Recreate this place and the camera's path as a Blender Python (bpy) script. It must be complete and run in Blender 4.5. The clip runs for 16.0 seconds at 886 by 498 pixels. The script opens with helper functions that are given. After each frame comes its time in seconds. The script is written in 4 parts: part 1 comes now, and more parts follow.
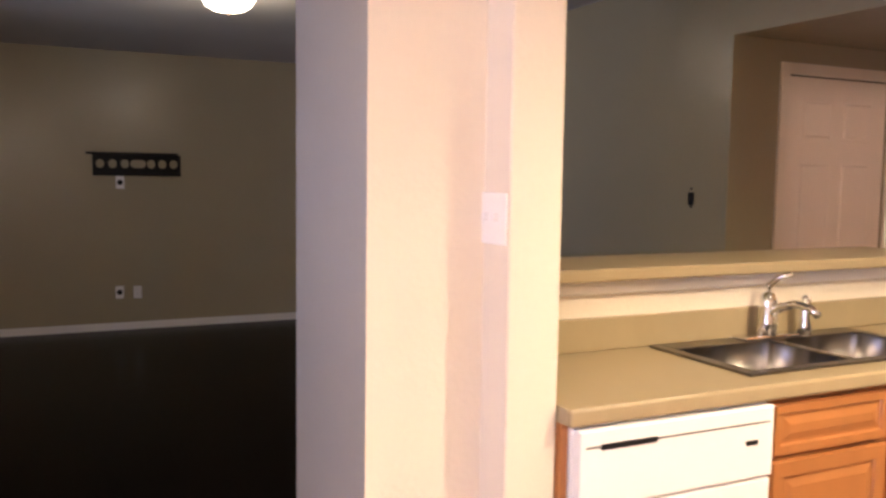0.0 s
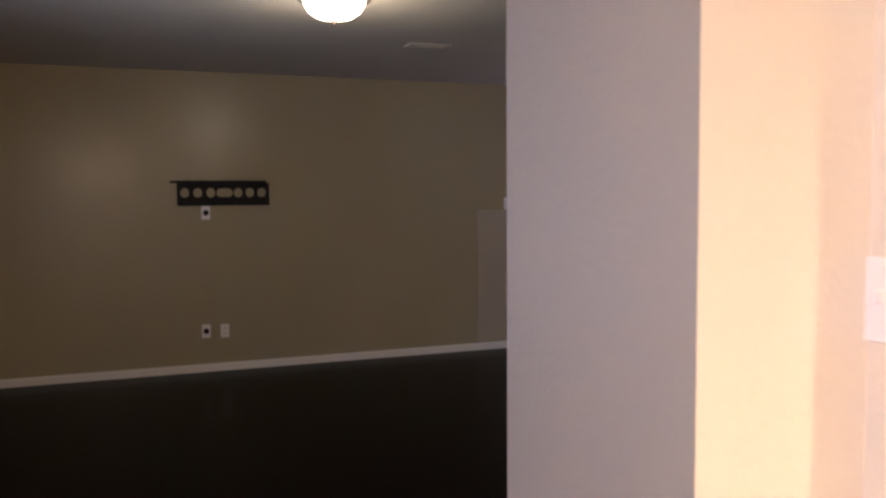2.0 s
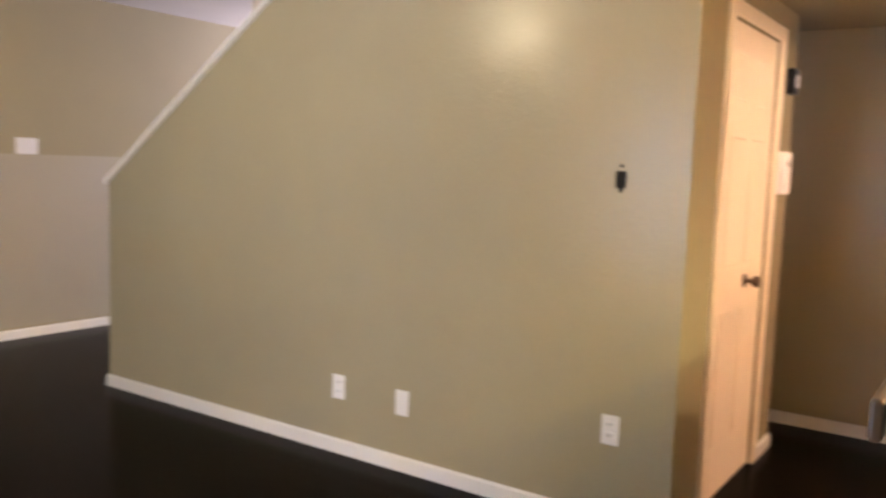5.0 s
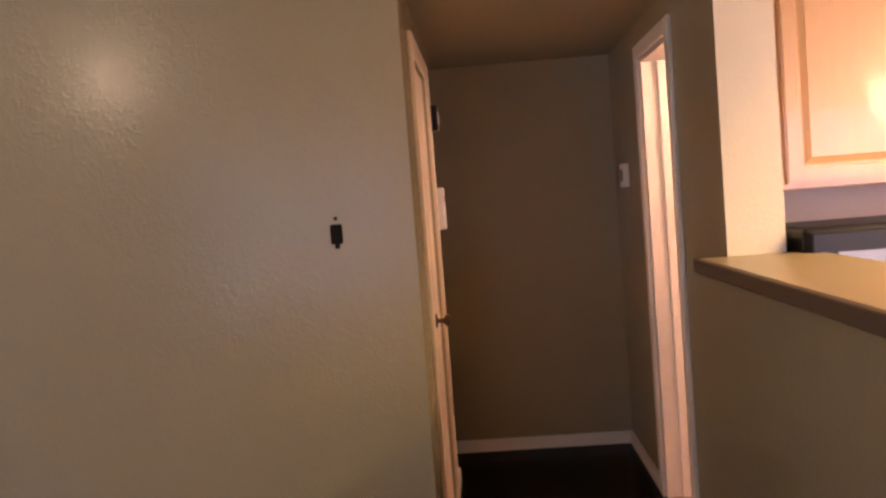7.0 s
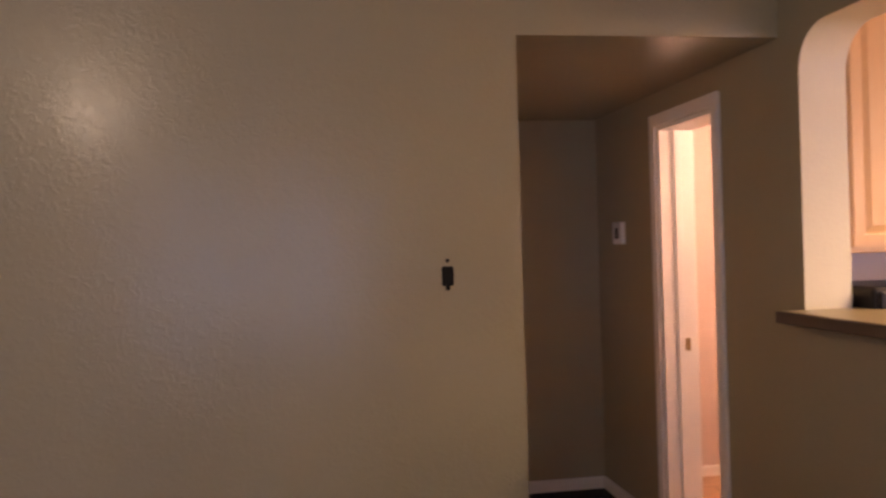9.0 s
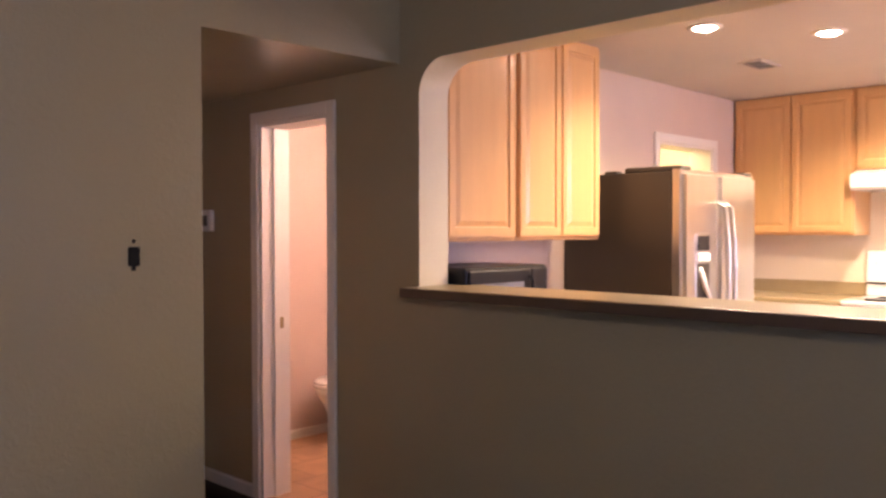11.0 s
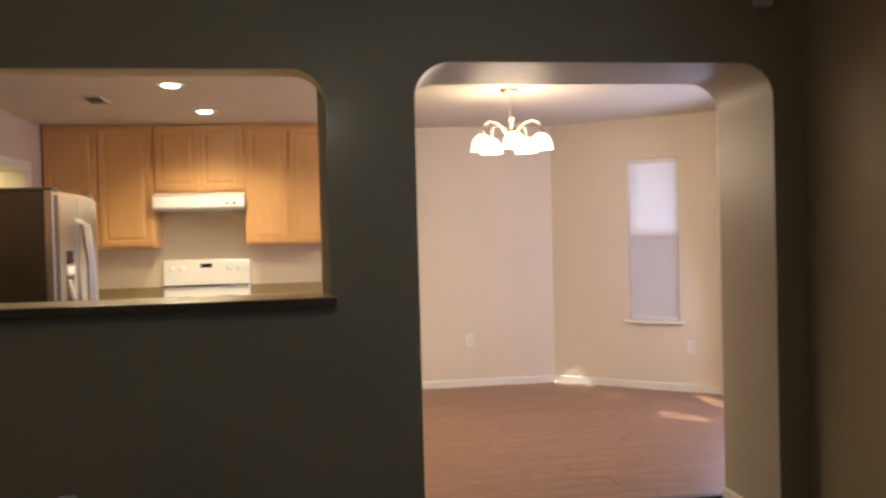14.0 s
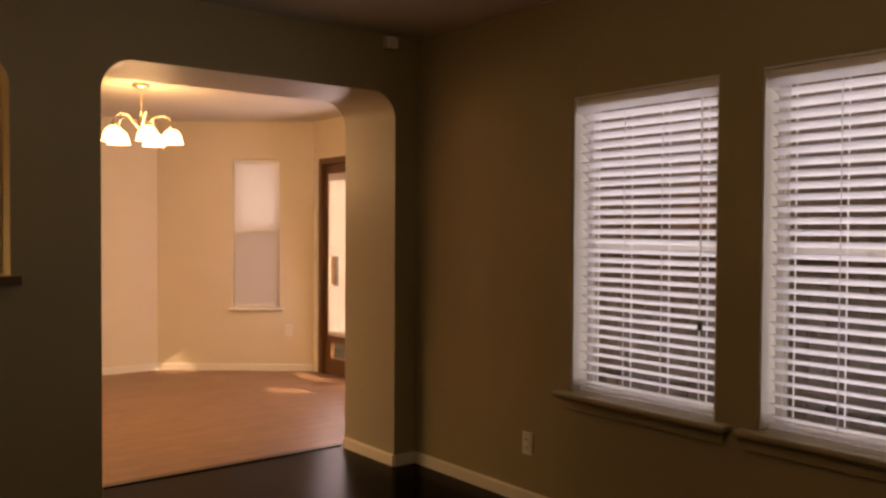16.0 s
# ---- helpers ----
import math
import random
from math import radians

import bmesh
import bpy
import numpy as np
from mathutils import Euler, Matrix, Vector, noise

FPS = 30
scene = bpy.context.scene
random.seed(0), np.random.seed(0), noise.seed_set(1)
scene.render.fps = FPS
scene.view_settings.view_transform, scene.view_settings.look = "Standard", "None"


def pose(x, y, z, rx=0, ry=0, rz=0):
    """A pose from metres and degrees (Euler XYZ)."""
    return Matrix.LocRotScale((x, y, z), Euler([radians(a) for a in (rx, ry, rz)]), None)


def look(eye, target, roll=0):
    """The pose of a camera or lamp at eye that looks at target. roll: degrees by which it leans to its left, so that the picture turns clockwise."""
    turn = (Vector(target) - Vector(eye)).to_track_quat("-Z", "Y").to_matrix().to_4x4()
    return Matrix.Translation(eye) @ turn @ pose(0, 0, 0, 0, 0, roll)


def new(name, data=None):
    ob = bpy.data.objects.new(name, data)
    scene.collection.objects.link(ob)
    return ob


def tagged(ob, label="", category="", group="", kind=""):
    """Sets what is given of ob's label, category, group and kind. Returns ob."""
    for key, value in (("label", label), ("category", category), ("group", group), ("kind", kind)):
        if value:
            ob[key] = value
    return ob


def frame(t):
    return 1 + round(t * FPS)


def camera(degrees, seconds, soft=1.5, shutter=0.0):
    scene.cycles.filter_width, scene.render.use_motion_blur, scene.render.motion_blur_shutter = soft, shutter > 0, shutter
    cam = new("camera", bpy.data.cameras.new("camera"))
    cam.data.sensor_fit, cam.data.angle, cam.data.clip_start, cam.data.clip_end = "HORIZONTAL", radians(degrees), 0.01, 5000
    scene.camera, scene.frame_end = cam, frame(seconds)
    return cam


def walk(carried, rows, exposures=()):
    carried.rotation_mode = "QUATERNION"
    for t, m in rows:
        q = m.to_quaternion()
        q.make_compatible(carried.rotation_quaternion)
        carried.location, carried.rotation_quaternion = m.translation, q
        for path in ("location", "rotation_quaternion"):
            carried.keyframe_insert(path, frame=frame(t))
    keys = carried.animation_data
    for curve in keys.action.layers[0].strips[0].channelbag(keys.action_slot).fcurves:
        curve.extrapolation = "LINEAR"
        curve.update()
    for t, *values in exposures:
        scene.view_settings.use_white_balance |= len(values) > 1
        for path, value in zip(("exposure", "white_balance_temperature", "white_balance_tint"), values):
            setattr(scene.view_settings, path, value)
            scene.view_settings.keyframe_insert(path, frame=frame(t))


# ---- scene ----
cam = camera(55.4, 16.0, soft=2.6, shutter=0.4)
PATH = [
    (0, (2.245, -3.113, 1.457), (0.447, -2.254, 1.283), 0.8),
    (0.5, (2.075, -3.116, 1.463), (0.232, -2.354, 1.302), -0.0),
    (1, (1.851, -3.103, 1.458), (-0.03, -2.442, 1.3), 0.5),
    (1.5, (1.67, -3.108, 1.47), (-0.205, -2.421, 1.359), 0.6),
    (2, (1.41, -3.156, 1.511), (-0.452, -2.437, 1.377), -0.4),
    (2.5, (1.177, -3.164, 1.497), (-0.668, -2.416, 1.311), -0.8),
    (3, (0.888, -3.139, 1.421), (-0.918, -2.284, 1.341), -0.6),
    (3.5, (0.645, -3.126, 1.387), (-1.088, -2.134, 1.272), 0.7),
    (4, (0.406, -3.114, 1.382), (-1.166, -1.895, 1.178), 1.0),
    (4.5, (0.202, -3.017, 1.416), (-1.21, -1.61, 1.252), -0.8),
    (5, (-0.005, -2.968, 1.394), (-1.122, -1.322, 1.189), 2.1),
    (5.2, (-0.075, -2.919, 1.385), (-1.021, -1.168, 1.19), 1.7),
    (7.3, (-0.857, -2.765, 1.454), (-0.869, -0.768, 1.346), -2.4),
    (7.5, (-0.936, -2.784, 1.465), (-0.906, -0.787, 1.372), -0.9),
    (8, (-1.163, -2.805, 1.452), (-1.124, -0.806, 1.428), -1.5),
    (8.2, (-1.276, -2.81, 1.46), (-1.25, -0.81, 1.454), -1.4),
    (10.5, (-2.345, -2.77, 1.441), (-1.057, -1.241, 1.373), -0.7),
    (11, (-2.558, -2.717, 1.441), (-1.115, -1.332, 1.395), -0.1),
    (11.5, (-2.782, -2.611, 1.444), (-1.179, -1.415, 1.445), -1.8),
    (12, (-2.992, -2.539, 1.453), (-1.217, -1.617, 1.429), -1.5),
    (12.5, (-3.21, -2.446, 1.442), (-1.311, -1.818, 1.47), 2.1),
    (13, (-3.347, -2.344, 1.439), (-1.377, -2.001, 1.4), -0.3),
    (13.5, (-3.498, -2.21, 1.434), (-1.501, -2.314, 1.437), 0.4),
    (14, (-3.656, -2.074, 1.447), (-1.677, -2.355, 1.412), -1.5),
    (14.5, (-3.77, -1.915, 1.419), (-1.869, -2.536, 1.397), -1.3),
    (15, (-3.848, -1.759, 1.426), (-2.074, -2.682, 1.443), 0.8),
    (15.5, (-3.999, -1.493, 1.419), (-2.378, -2.662, 1.347), 1.3),
    (16, (-4.064, -1.292, 1.404), (-2.497, -2.534, 1.357), 0.3),
]
walk(cam, [(t, look(eye, target, roll)) for t, eye, target, roll in PATH],
     [(0, 1.7, 6200, 18), (1.5, 1.65, 6200, 18), (2.5, 1.9, 6700, 13), (3.1, 2.15, 6900, 12), (3.5, 2.45, 7200, 10), (4, 3.2, 8000, 8), (4.5, 3.6, 8000, 7), (5, 3.6, 7400, 9), (5.4, 3.5, 7300, 12), (7.5, 2.3, 8200, 32), (10.5, 2.15, 6700, 32), (11.5, 2.05, 6200, 25), (12.5, 1.62, 5600, 11), (13, 1.5, 5800, 9), (13.5, 1.1, 6200, 9), (14.5, 0.93, 6600, 9), (15, 0.93, 8500, 14), (15.4, 0.62, 14500, 24), (16, 0.56, 15500, 27)])

WIN = -4.305   # inner face of the window wall

# ---- world, sun, large lights ----
world = bpy.data.worlds.new("sky_world")
scene.world = world
world.use_nodes = True
wn = world.node_tree
sky = wn.nodes.new("ShaderNodeTexSky")
sky.sky_type = "NISHITA"
sky.sun_disc = False
sky.sun_elevation = radians(31.8)
sky.sun_rotation = radians(226.6)
wn.links.new(sky.outputs[0], wn.nodes["Background"].inputs[0])
wn.nodes["Background"].inputs[1].default_value = 0.15


def lamp(kind, name, m, energy, color, **kw):
    data = bpy.data.lights.new(name, kind)
    data.energy, data.color = energy * (1.0 if kind == "SUN" else 0.3), color
    if kind == "SUN":
        data.angle = radians(0.5)
    for k, v in kw.items():
        if k == "size":
            data.size = v
        elif k == "size_y":
            data.shape = "RECTANGLE"
            data.size_y = v
        elif k == "radius":
            data.shadow_soft_size = v
        elif k == "cone":
            data.spot_size = radians(v)
            data.spot_blend = 0.6
    ob = new(name, data)
    ob.matrix_world = m
    return ob


SUN_DIR = Vector((0.72, 0.68, -0.62))
lamp("SUN", "sun", look((0, 0, 0), SUN_DIR), 5.0, (1.0, 0.96, 0.90))
WARM = (1.0, 0.82, 0.52)
COOL = (0.56, 0.62, 1.0)
lamp("AREA", "bay_door_daylight", look((2.30, -5.40, 1.25), (2.1, -3.5, 1.0)), 62, COOL, size=1.4, size_y=1.5)
lamp("AREA", "bay_window_daylight", look((3.681, -5.091, 1.35), (2.900, -4.458, 1.35)), 9, (0.74, 0.80, 1.0), size=0.40, size_y=1.36)
# unseen fill lamp added in the foyer to tint the TV wall lavender
lamp("AREA", "foyer_fill_light", look((-5.2, 3.42, 1.5), (-5.5, 0.0, 1.2)), 26, (0.70, 0.68, 1.0), size=0.9, size_y=1.6)
lamp("AREA", "upper_floor_light", look((-2.9, 0.7, 4.8), (-3.4, 0.7, 2.0)), 40, (1.0, 0.88, 0.68), size=0.5, size_y=0.5)
lamp("AREA", "living_window_daylight", look((-1.67, WIN - 0.106, 1.33), (-1.67, -2.0, 1.33)), 15, (0.52, 0.68, 1.0), size=0.70, size_y=1.34)
lamp("AREA", "living_window_daylight", look((-2.66, WIN - 0.106, 1.33), (-2.66, -2.0, 1.33)), 15, (0.52, 0.68, 1.0), size=0.70, size_y=1.34)

# ---- materials ----
MATS = {}


def mat(name, color, rough=0.5, metal=0.0, var=0.08, scale=4.0, fine=60.0, bump=0.0, bump_scale=120.0, emit=0.0, emit_color=None, spec=0.5, trans=0.0, streak=None, coat=0.0, knock=False):
    if name in MATS:
        return MATS[name]
    m = bpy.data.materials.new(name)
    m.use_nodes = True
    nt = m.node_tree
    b = nt.nodes["Principled BSDF"]
    b.inputs["Roughness"].default_value = rough
    b.inputs["Metallic"].default_value = metal
    b.inputs["Specular IOR Level"].default_value = spec
    b.inputs["Coat Weight"].default_value = coat
    b.inputs["Transmission Weight"].default_value = trans
    tc = nt.nodes.new("ShaderNodeTexCoord")
    src = tc.outputs["Object"]
    if streak:
        mp = nt.nodes.new("ShaderNodeMapping")
        mp.inputs["Scale"].default_value = streak
        nt.links.new(src, mp.inputs[0])
        src = mp.outputs[0]
    n1 = nt.nodes.new("ShaderNodeTexNoise")
    n1.inputs["Scale"].default_value = scale
    n1.inputs["Detail"].default_value = 5
    n2 = nt.nodes.new("ShaderNodeTexNoise")
    n2.inputs["Scale"].default_value = fine
    n2.inputs["Detail"].default_value = 3
    nt.links.new(src, n1.inputs["Vector"])
    nt.links.new(src, n2.inputs["Vector"])
    ad = nt.nodes.new("ShaderNodeMath")
    ad.operation = "MULTIPLY_ADD"
    ad.inputs[1].default_value = 0.4
    nt.links.new(n2.outputs[0], ad.inputs[0])
    nt.links.new(n1.outputs[0], ad.inputs[2])
    rmp = nt.nodes.new("ShaderNodeMapRange")
    rmp.inputs[1].default_value, rmp.inputs[2].default_value = 0.35, 1.05
    rmp.inputs[3].default_value, rmp.inputs[4].default_value = 1 - var, 1 + var
    nt.links.new(ad.outputs[0], rmp.inputs[0])
    mul = nt.nodes.new("ShaderNodeVectorMath")
    mul.operation = "SCALE"
    mul.inputs[0].default_value = color
    nt.links.new(rmp.outputs[0], mul.inputs["Scale"])
    nt.links.new(mul.outputs[0], b.inputs["Base Color"])
    rr = nt.nodes.new("ShaderNodeMapRange")
    rr.inputs[1].default_value, rr.inputs[2].default_value = 0.3, 0.7
    rr.inputs[3].default_value, rr.inputs[4].default_value = max(0.02, rough - 0.015), min(1, rough + 0.015)
    nt.links.new(n1.outputs[0], rr.inputs[0])
    nt.links.new(rr.outputs[0], b.inputs["Roughness"])
    if bump:
        nb = nt.nodes.new("ShaderNodeTexNoise")
        nb.inputs["Scale"].default_value = bump_scale
        nb.inputs["Detail"].default_value = 3
        nt.links.new(src, nb.inputs["Vector"])
        bp = nt.nodes.new("ShaderNodeBump")
        bp.inputs["Strength"].default_value = bump
        bp.inputs["Distance"].default_value = 0.004
        height = nb.outputs[0]
        if knock:
            nb.inputs["Distortion"].default_value = 1.2
            flat = nt.nodes.new("ShaderNodeMapRange")
            flat.inputs[1].default_value, flat.inputs[2].default_value = 0.46, 0.62
            nt.links.new(height, flat.inputs[0])
            height = flat.outputs[0]
        nt.links.new(height, bp.inputs["Height"])
        nt.links.new(bp.outputs[0], b.inputs["Normal"])
    if emit:
        b.inputs["Emission Color"].default_value = (*(emit_color or color), 1)
        b.inputs["Emission Strength"].default_value = emit
    MATS[name] = m
    return m


TAN = mat("tan_wall_paint", (0.39, 0.335, 0.218), 0.20, spec=0.3, var=0.05, scale=1.5, bump=0.13, bump_scale=34, knock=True)
JAMB = mat("greige_reveal_paint", (0.41, 0.375, 0.315), 0.5, var=0.04, scale=1.5, bump=0.3, bump_scale=75)
# tan wall colour made paler, for the patch of light on the TV wall
LIGHTPATCH = mat("tan_painted_light", (0.43, 0.375, 0.275), 0.5, var=0.05, scale=1.5, bump=0.3, bump_scale=75)
CREAM = mat("cream_wall_paint", (0.74, 0.66, 0.55), 0.5, var=0.04, scale=1.5, bump=0.3, bump_scale=75)
PINK = mat("bath_wall_paint", (0.62, 0.50, 0.44), 0.5, var=0.04, bump=0.25, bump_scale=75)
# cream paint with the yellowish light on the pass-through reveal mixed into it
CREAMLIT = mat("lit_cream_reveal_paint", (0.66, 0.60, 0.44), 0.5, var=0.04, scale=1.5, bump=0.3, bump_scale=75)
CEIL = mat("ceiling_paint", (0.56, 0.52, 0.46), 0.8, var=0.05, scale=2, bump=0.6, bump_scale=45)
WHITE = mat("white_trim_paint", (0.80, 0.77, 0.72), 0.38, var=0.03)
PLASTIC = mat("white_plastic", (0.82, 0.80, 0.78), 0.35, var=0.02)
BLACKP = mat("black_plastic", (0.010, 0.010, 0.012), 0.35, spec=0.25, var=0.1)
BLACKM = mat("black_painted_steel", (0.007, 0.006, 0.006), 0.5, spec=0.2, var=0.1)
VOID = mat("dark_wall_cavity", (0.006, 0.005, 0.005), 0.9)
MAPLE = mat("honey_maple", (0.64, 0.37, 0.16), 0.32, var=0.07, scale=2.5, fine=14, streak=(7, 7, 0.8), bump=0.04, bump_scale=40, coat=0.2)
ORANGEW = mat("stained_oak", (0.38, 0.15, 0.045), 0.35, var=0.08, scale=2.5, fine=14, streak=(7, 7, 0.8), bump=0.04, bump_scale=40, coat=0.2)
# brown laminate, mostly darkened to carry the shade on the ledge's front edge
EDGESHADE = mat("shaded_laminate_edge", (0.11, 0.07, 0.047), 0.4, var=0.12, scale=14, fine=160)
# grey base colour carries the reflection on the microwave's window
GLASSREFLECT = mat("oven_glass_reflection", (0.16, 0.16, 0.19), 0.15, var=0.05)
LAMINATE = mat("tan_laminate", (0.35, 0.275, 0.16), 0.33, var=0.06, scale=14, fine=160)
STEEL = mat("brushed_steel", (0.60, 0.57, 0.54), 0.30, metal=1.0, var=0.03, streak=(6, 6, 0.6), scale=2, fine=20)
SINKSTEEL = mat("worn_sink_steel", (0.22, 0.205, 0.19), 0.30, metal=1.0, var=0.06)
CHROME = mat("chrome", (0.75, 0.75, 0.75), 0.08, metal=1.0, var=0.02)
FRSIDE = mat("dark_grey_enamel", (0.042, 0.034, 0.028), 0.45, var=0.06, bump=0.1, bump_scale=200)
APPL = mat("white_enamel", (0.84, 0.83, 0.82), 0.22, var=0.02)
WALNUT = mat("dark_walnut", (0.13, 0.06, 0.028), 0.4, var=0.2, streak=(9, 9, 1), scale=2)
BRICKM = mat("dull_red_brick", (0.27, 0.17, 0.14), 0.85, var=0.2, scale=6, fine=40, bump=0.5, bump_scale=30)
ROOFM = mat("grey_roof_shingle", (0.12, 0.11, 0.11), 0.9, var=0.25, scale=8)
BRASS = mat("aged_brass", (0.40, 0.30, 0.15), 0.28, metal=1.0, var=0.15, scale=20)
BRONZE = mat("oiled_bronze", (0.09, 0.06, 0.045), 0.4, metal=0.8, var=0.15)
NICKEL = mat("satin_nickel", (0.50, 0.46, 0.40), 0.3, metal=1.0, var=0.05)
CERAMIC = mat("white_ceramic", (0.85, 0.83, 0.80), 0.12, var=0.02)
SLAT = mat("white_blind_plastic", (0.80, 0.79, 0.78), 0.45, var=0.03)
SHADECLOTH = mat("white_shade_cloth", (0.80, 0.76, 0.76), 0.8, var=0.04, fine=300)
YELLOW = mat("yellow_wall_paint", (0.72, 0.62, 0.20), 0.5, var=0.04)
DOORP = mat("cream_door_paint", (0.78, 0.68, 0.53), 0.36, var=0.03)
LIT = mat("lit_frosted_glass", (1.0, 0.93, 0.80), 0.4, emit=2.7, emit_color=(1.0, 0.80, 0.52))
LITC = mat("lit_bulb", (1.0, 0.93, 0.80), 0.4, emit=20.0, emit_color=(1.0, 0.82, 0.55))
LITK = mat("lit_dome_glass", (1.0, 0.93, 0.80), 0.4, emit=2.2, emit_color=(1.0, 0.90, 0.66))
GRASS = mat("dry_lawn", (0.09, 0.10, 0.04), 0.9, var=0.4, scale=3, fine=60)
FENCE = mat("weathered_cedar", (0.24, 0.17, 0.13), 0.8, var=0.25, streak=(9, 9, 1), scale=2)
CARPET = mat("stair_carpet", (0.30, 0.24, 0.17), 0.95, var=0.2, scale=20, fine=300, bump=0.5, bump_scale=300)

glass = bpy.data.materials.new("clear_glass")
glass.use_nodes = True
gb = glass.node_tree.nodes["Principled BSDF"]
gb.inputs["Transmission Weight"].default_value = 1.0
gb.inputs["Roughness"].default_value = 0.02
gb.inputs["IOR"].default_value = 1.45


def translucent(name, color, share):
    m = bpy.data.materials.new(name)
    m.use_nodes = True
    nt = m.node_tree
    b = nt.nodes["Principled BSDF"]
    b.inputs["Base Color"].default_value = (*color, 1)
    b.inputs["Roughness"].default_value = 0.7
    tr = nt.nodes.new("ShaderNodeBsdfTranslucent")
    tr.inputs[0].default_value = (*color, 1)
    n = nt.nodes.new("ShaderNodeTexNoise")
    n.inputs["Scale"].default_value = 180
    mr = nt.nodes.new("ShaderNodeMapRange")
    mr.inputs[3].default_value, mr.inputs[4].default_value = share - 0.08, share + 0.08
    nt.links.new(n.outputs[0], mr.inputs[0])
    mx = nt.nodes.new("ShaderNodeMixShader")
    nt.links.new(mr.outputs[0], mx.inputs[0])
    nt.links.new(b.outputs[0], mx.inputs[1])
    nt.links.new(tr.outputs[0], mx.inputs[2])
    nt.links.new(mx.outputs[0], nt.nodes["Material Output"].inputs[0])
    return m


def screen_mesh(name, color, open_share):
    """Dark half-clear mesh: part of the light goes straight through."""
    m = bpy.data.materials.new(name)
    m.use_nodes = True
    nt = m.node_tree
    b = nt.nodes["Principled BSDF"]
    b.inputs["Base Color"].default_value = (*color, 1)
    clear = nt.nodes.new("ShaderNodeBsdfTransparent")
    mx = nt.nodes.new("ShaderNodeMixShader")
    mx.inputs[0].default_value = open_share
    nt.links.new(b.outputs[0], mx.inputs[1])
    nt.links.new(clear.outputs[0], mx.inputs[2])
    nt.links.new(mx.outputs[0], nt.nodes["Material Output"].inputs[0])
    return m


# mesh for the sheet added to dim the bay window's lower half
DIMMESH = screen_mesh("dark_dimming_mesh", (0.04, 0.04, 0.045), 0.5)
SHEER = translucent("sheer_shade_cloth", (0.85, 0.83, 0.86), 0.5)
BLINDSLAT = translucent("white_blind_slat", (0.90, 0.90, 0.93), 0.62)
CLOUDY = translucent("pleated_shade_cloth", (0.84, 0.79, 0.80), 0.42)


def floor_mat(name, color, rough, w, l, var, gap, turn=0.0, coat=0.0, spec=0.4):
    m = bpy.data.materials.new(name)
    m.use_nodes = True
    nt = m.node_tree
    b = nt.nodes["Principled BSDF"]
    tc = nt.nodes.new("ShaderNodeTexCoord")
    mp = nt.nodes.new("ShaderNodeMapping")
    mp.inputs["Rotation"].default_value = (0, 0, turn)
    nt.links.new(tc.outputs["Object"], mp.inputs[0])
    br = nt.nodes.new("ShaderNodeTexBrick")
    br.inputs["Scale"].default_value = 1.0
    br.inputs["Brick Width"].default_value = l
    br.inputs["Row Height"].default_value = w
    br.inputs["Mortar Size"].default_value = gap
    br.inputs["Color1"].default_value = (*[c * (1 - var) for c in color], 1)
    br.inputs["Color2"].default_value = (*[c * (1 + var) for c in color], 1)
    br.inputs["Mortar"].default_value = (*[c * 0.5 for c in color], 1)
    nt.links.new(mp.outputs[0], br.inputs["Vector"])
    n = nt.nodes.new("ShaderNodeTexNoise")
    n.inputs["Scale"].default_value = 5
    n.inputs["Detail"].default_value = 8
    n.inputs["Distortion"].default_value = 0.8
    nt.links.new(mp.outputs[0], n.inputs["Vector"])
    mr = nt.nodes.new("ShaderNodeMapRange")
    mr.inputs[1].default_value, mr.inputs[2].default_value = 0.3, 0.7
    mr.inputs[3].default_value, mr.inputs[4].default_value = 0.84, 1.16
    nt.links.new(n.outputs[0], mr.inputs[0])
    mu = nt.nodes.new("ShaderNodeVectorMath")
    mu.operation = "SCALE"
    nt.links.new(br.outputs["Color"], mu.inputs[0])
    nt.links.new(mr.outputs[0], mu.inputs["Scale"])
    nt.links.new(mu.outputs[0], b.inputs["Base Color"])
    b.inputs["Roughness"].default_value = rough
    b.inputs["Coat Weight"].default_value = coat
    b.inputs["Specular IOR Level"].default_value = spec
    bp = nt.nodes.new("ShaderNodeBump")
    bp.inputs["Strength"].default_value = 0.25
    bp.inputs["Distance"].default_value = 0.002
    iv = nt.nodes.new("ShaderNodeMath")
    iv.operation = "SUBTRACT"
    iv.inputs[0].default_value = 1
    nt.links.new(br.outputs["Fac"], iv.inputs[1])
    nt.links.new(iv.outputs[0], bp.inputs["Height"])
    nt.links.new(bp.outputs[0], b.inputs["Normal"])
    return m


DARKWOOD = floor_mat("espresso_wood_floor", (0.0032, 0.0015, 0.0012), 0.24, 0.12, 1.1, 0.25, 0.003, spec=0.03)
TILE = floor_mat("brown_vinyl_plank", (0.235, 0.125, 0.08), 0.36, 0.13, 0.95, 0.14, 0.0012)
BATHFLOOR = floor_mat("bath_vinyl", (0.50, 0.30, 0.17), 0.35, 0.30, 0.30, 0.08, 0.004)


# ---- mesh helpers ----
def link(name, me, material, parent=None, label="", m=None):
    ob = new(name, me)
    if material and not me.materials:
        me.materials.append(material)
    if parent:
        ob.parent = parent
    if m is not None:
        ob.matrix_basis = m
    if label:
        ob["label"] = label
    return ob


def part(name, bm, material, parent=None, label="", m=None, smooth=False):
    me = bpy.data.meshes.new(name)
    bmesh.ops.recalc_face_normals(bm, faces=bm.faces)
    if smooth:
        for f in bm.faces:
            f.smooth = True
    bm.to_mesh(me)
    bm.free()
    return link(name, me, material, parent, label, m)


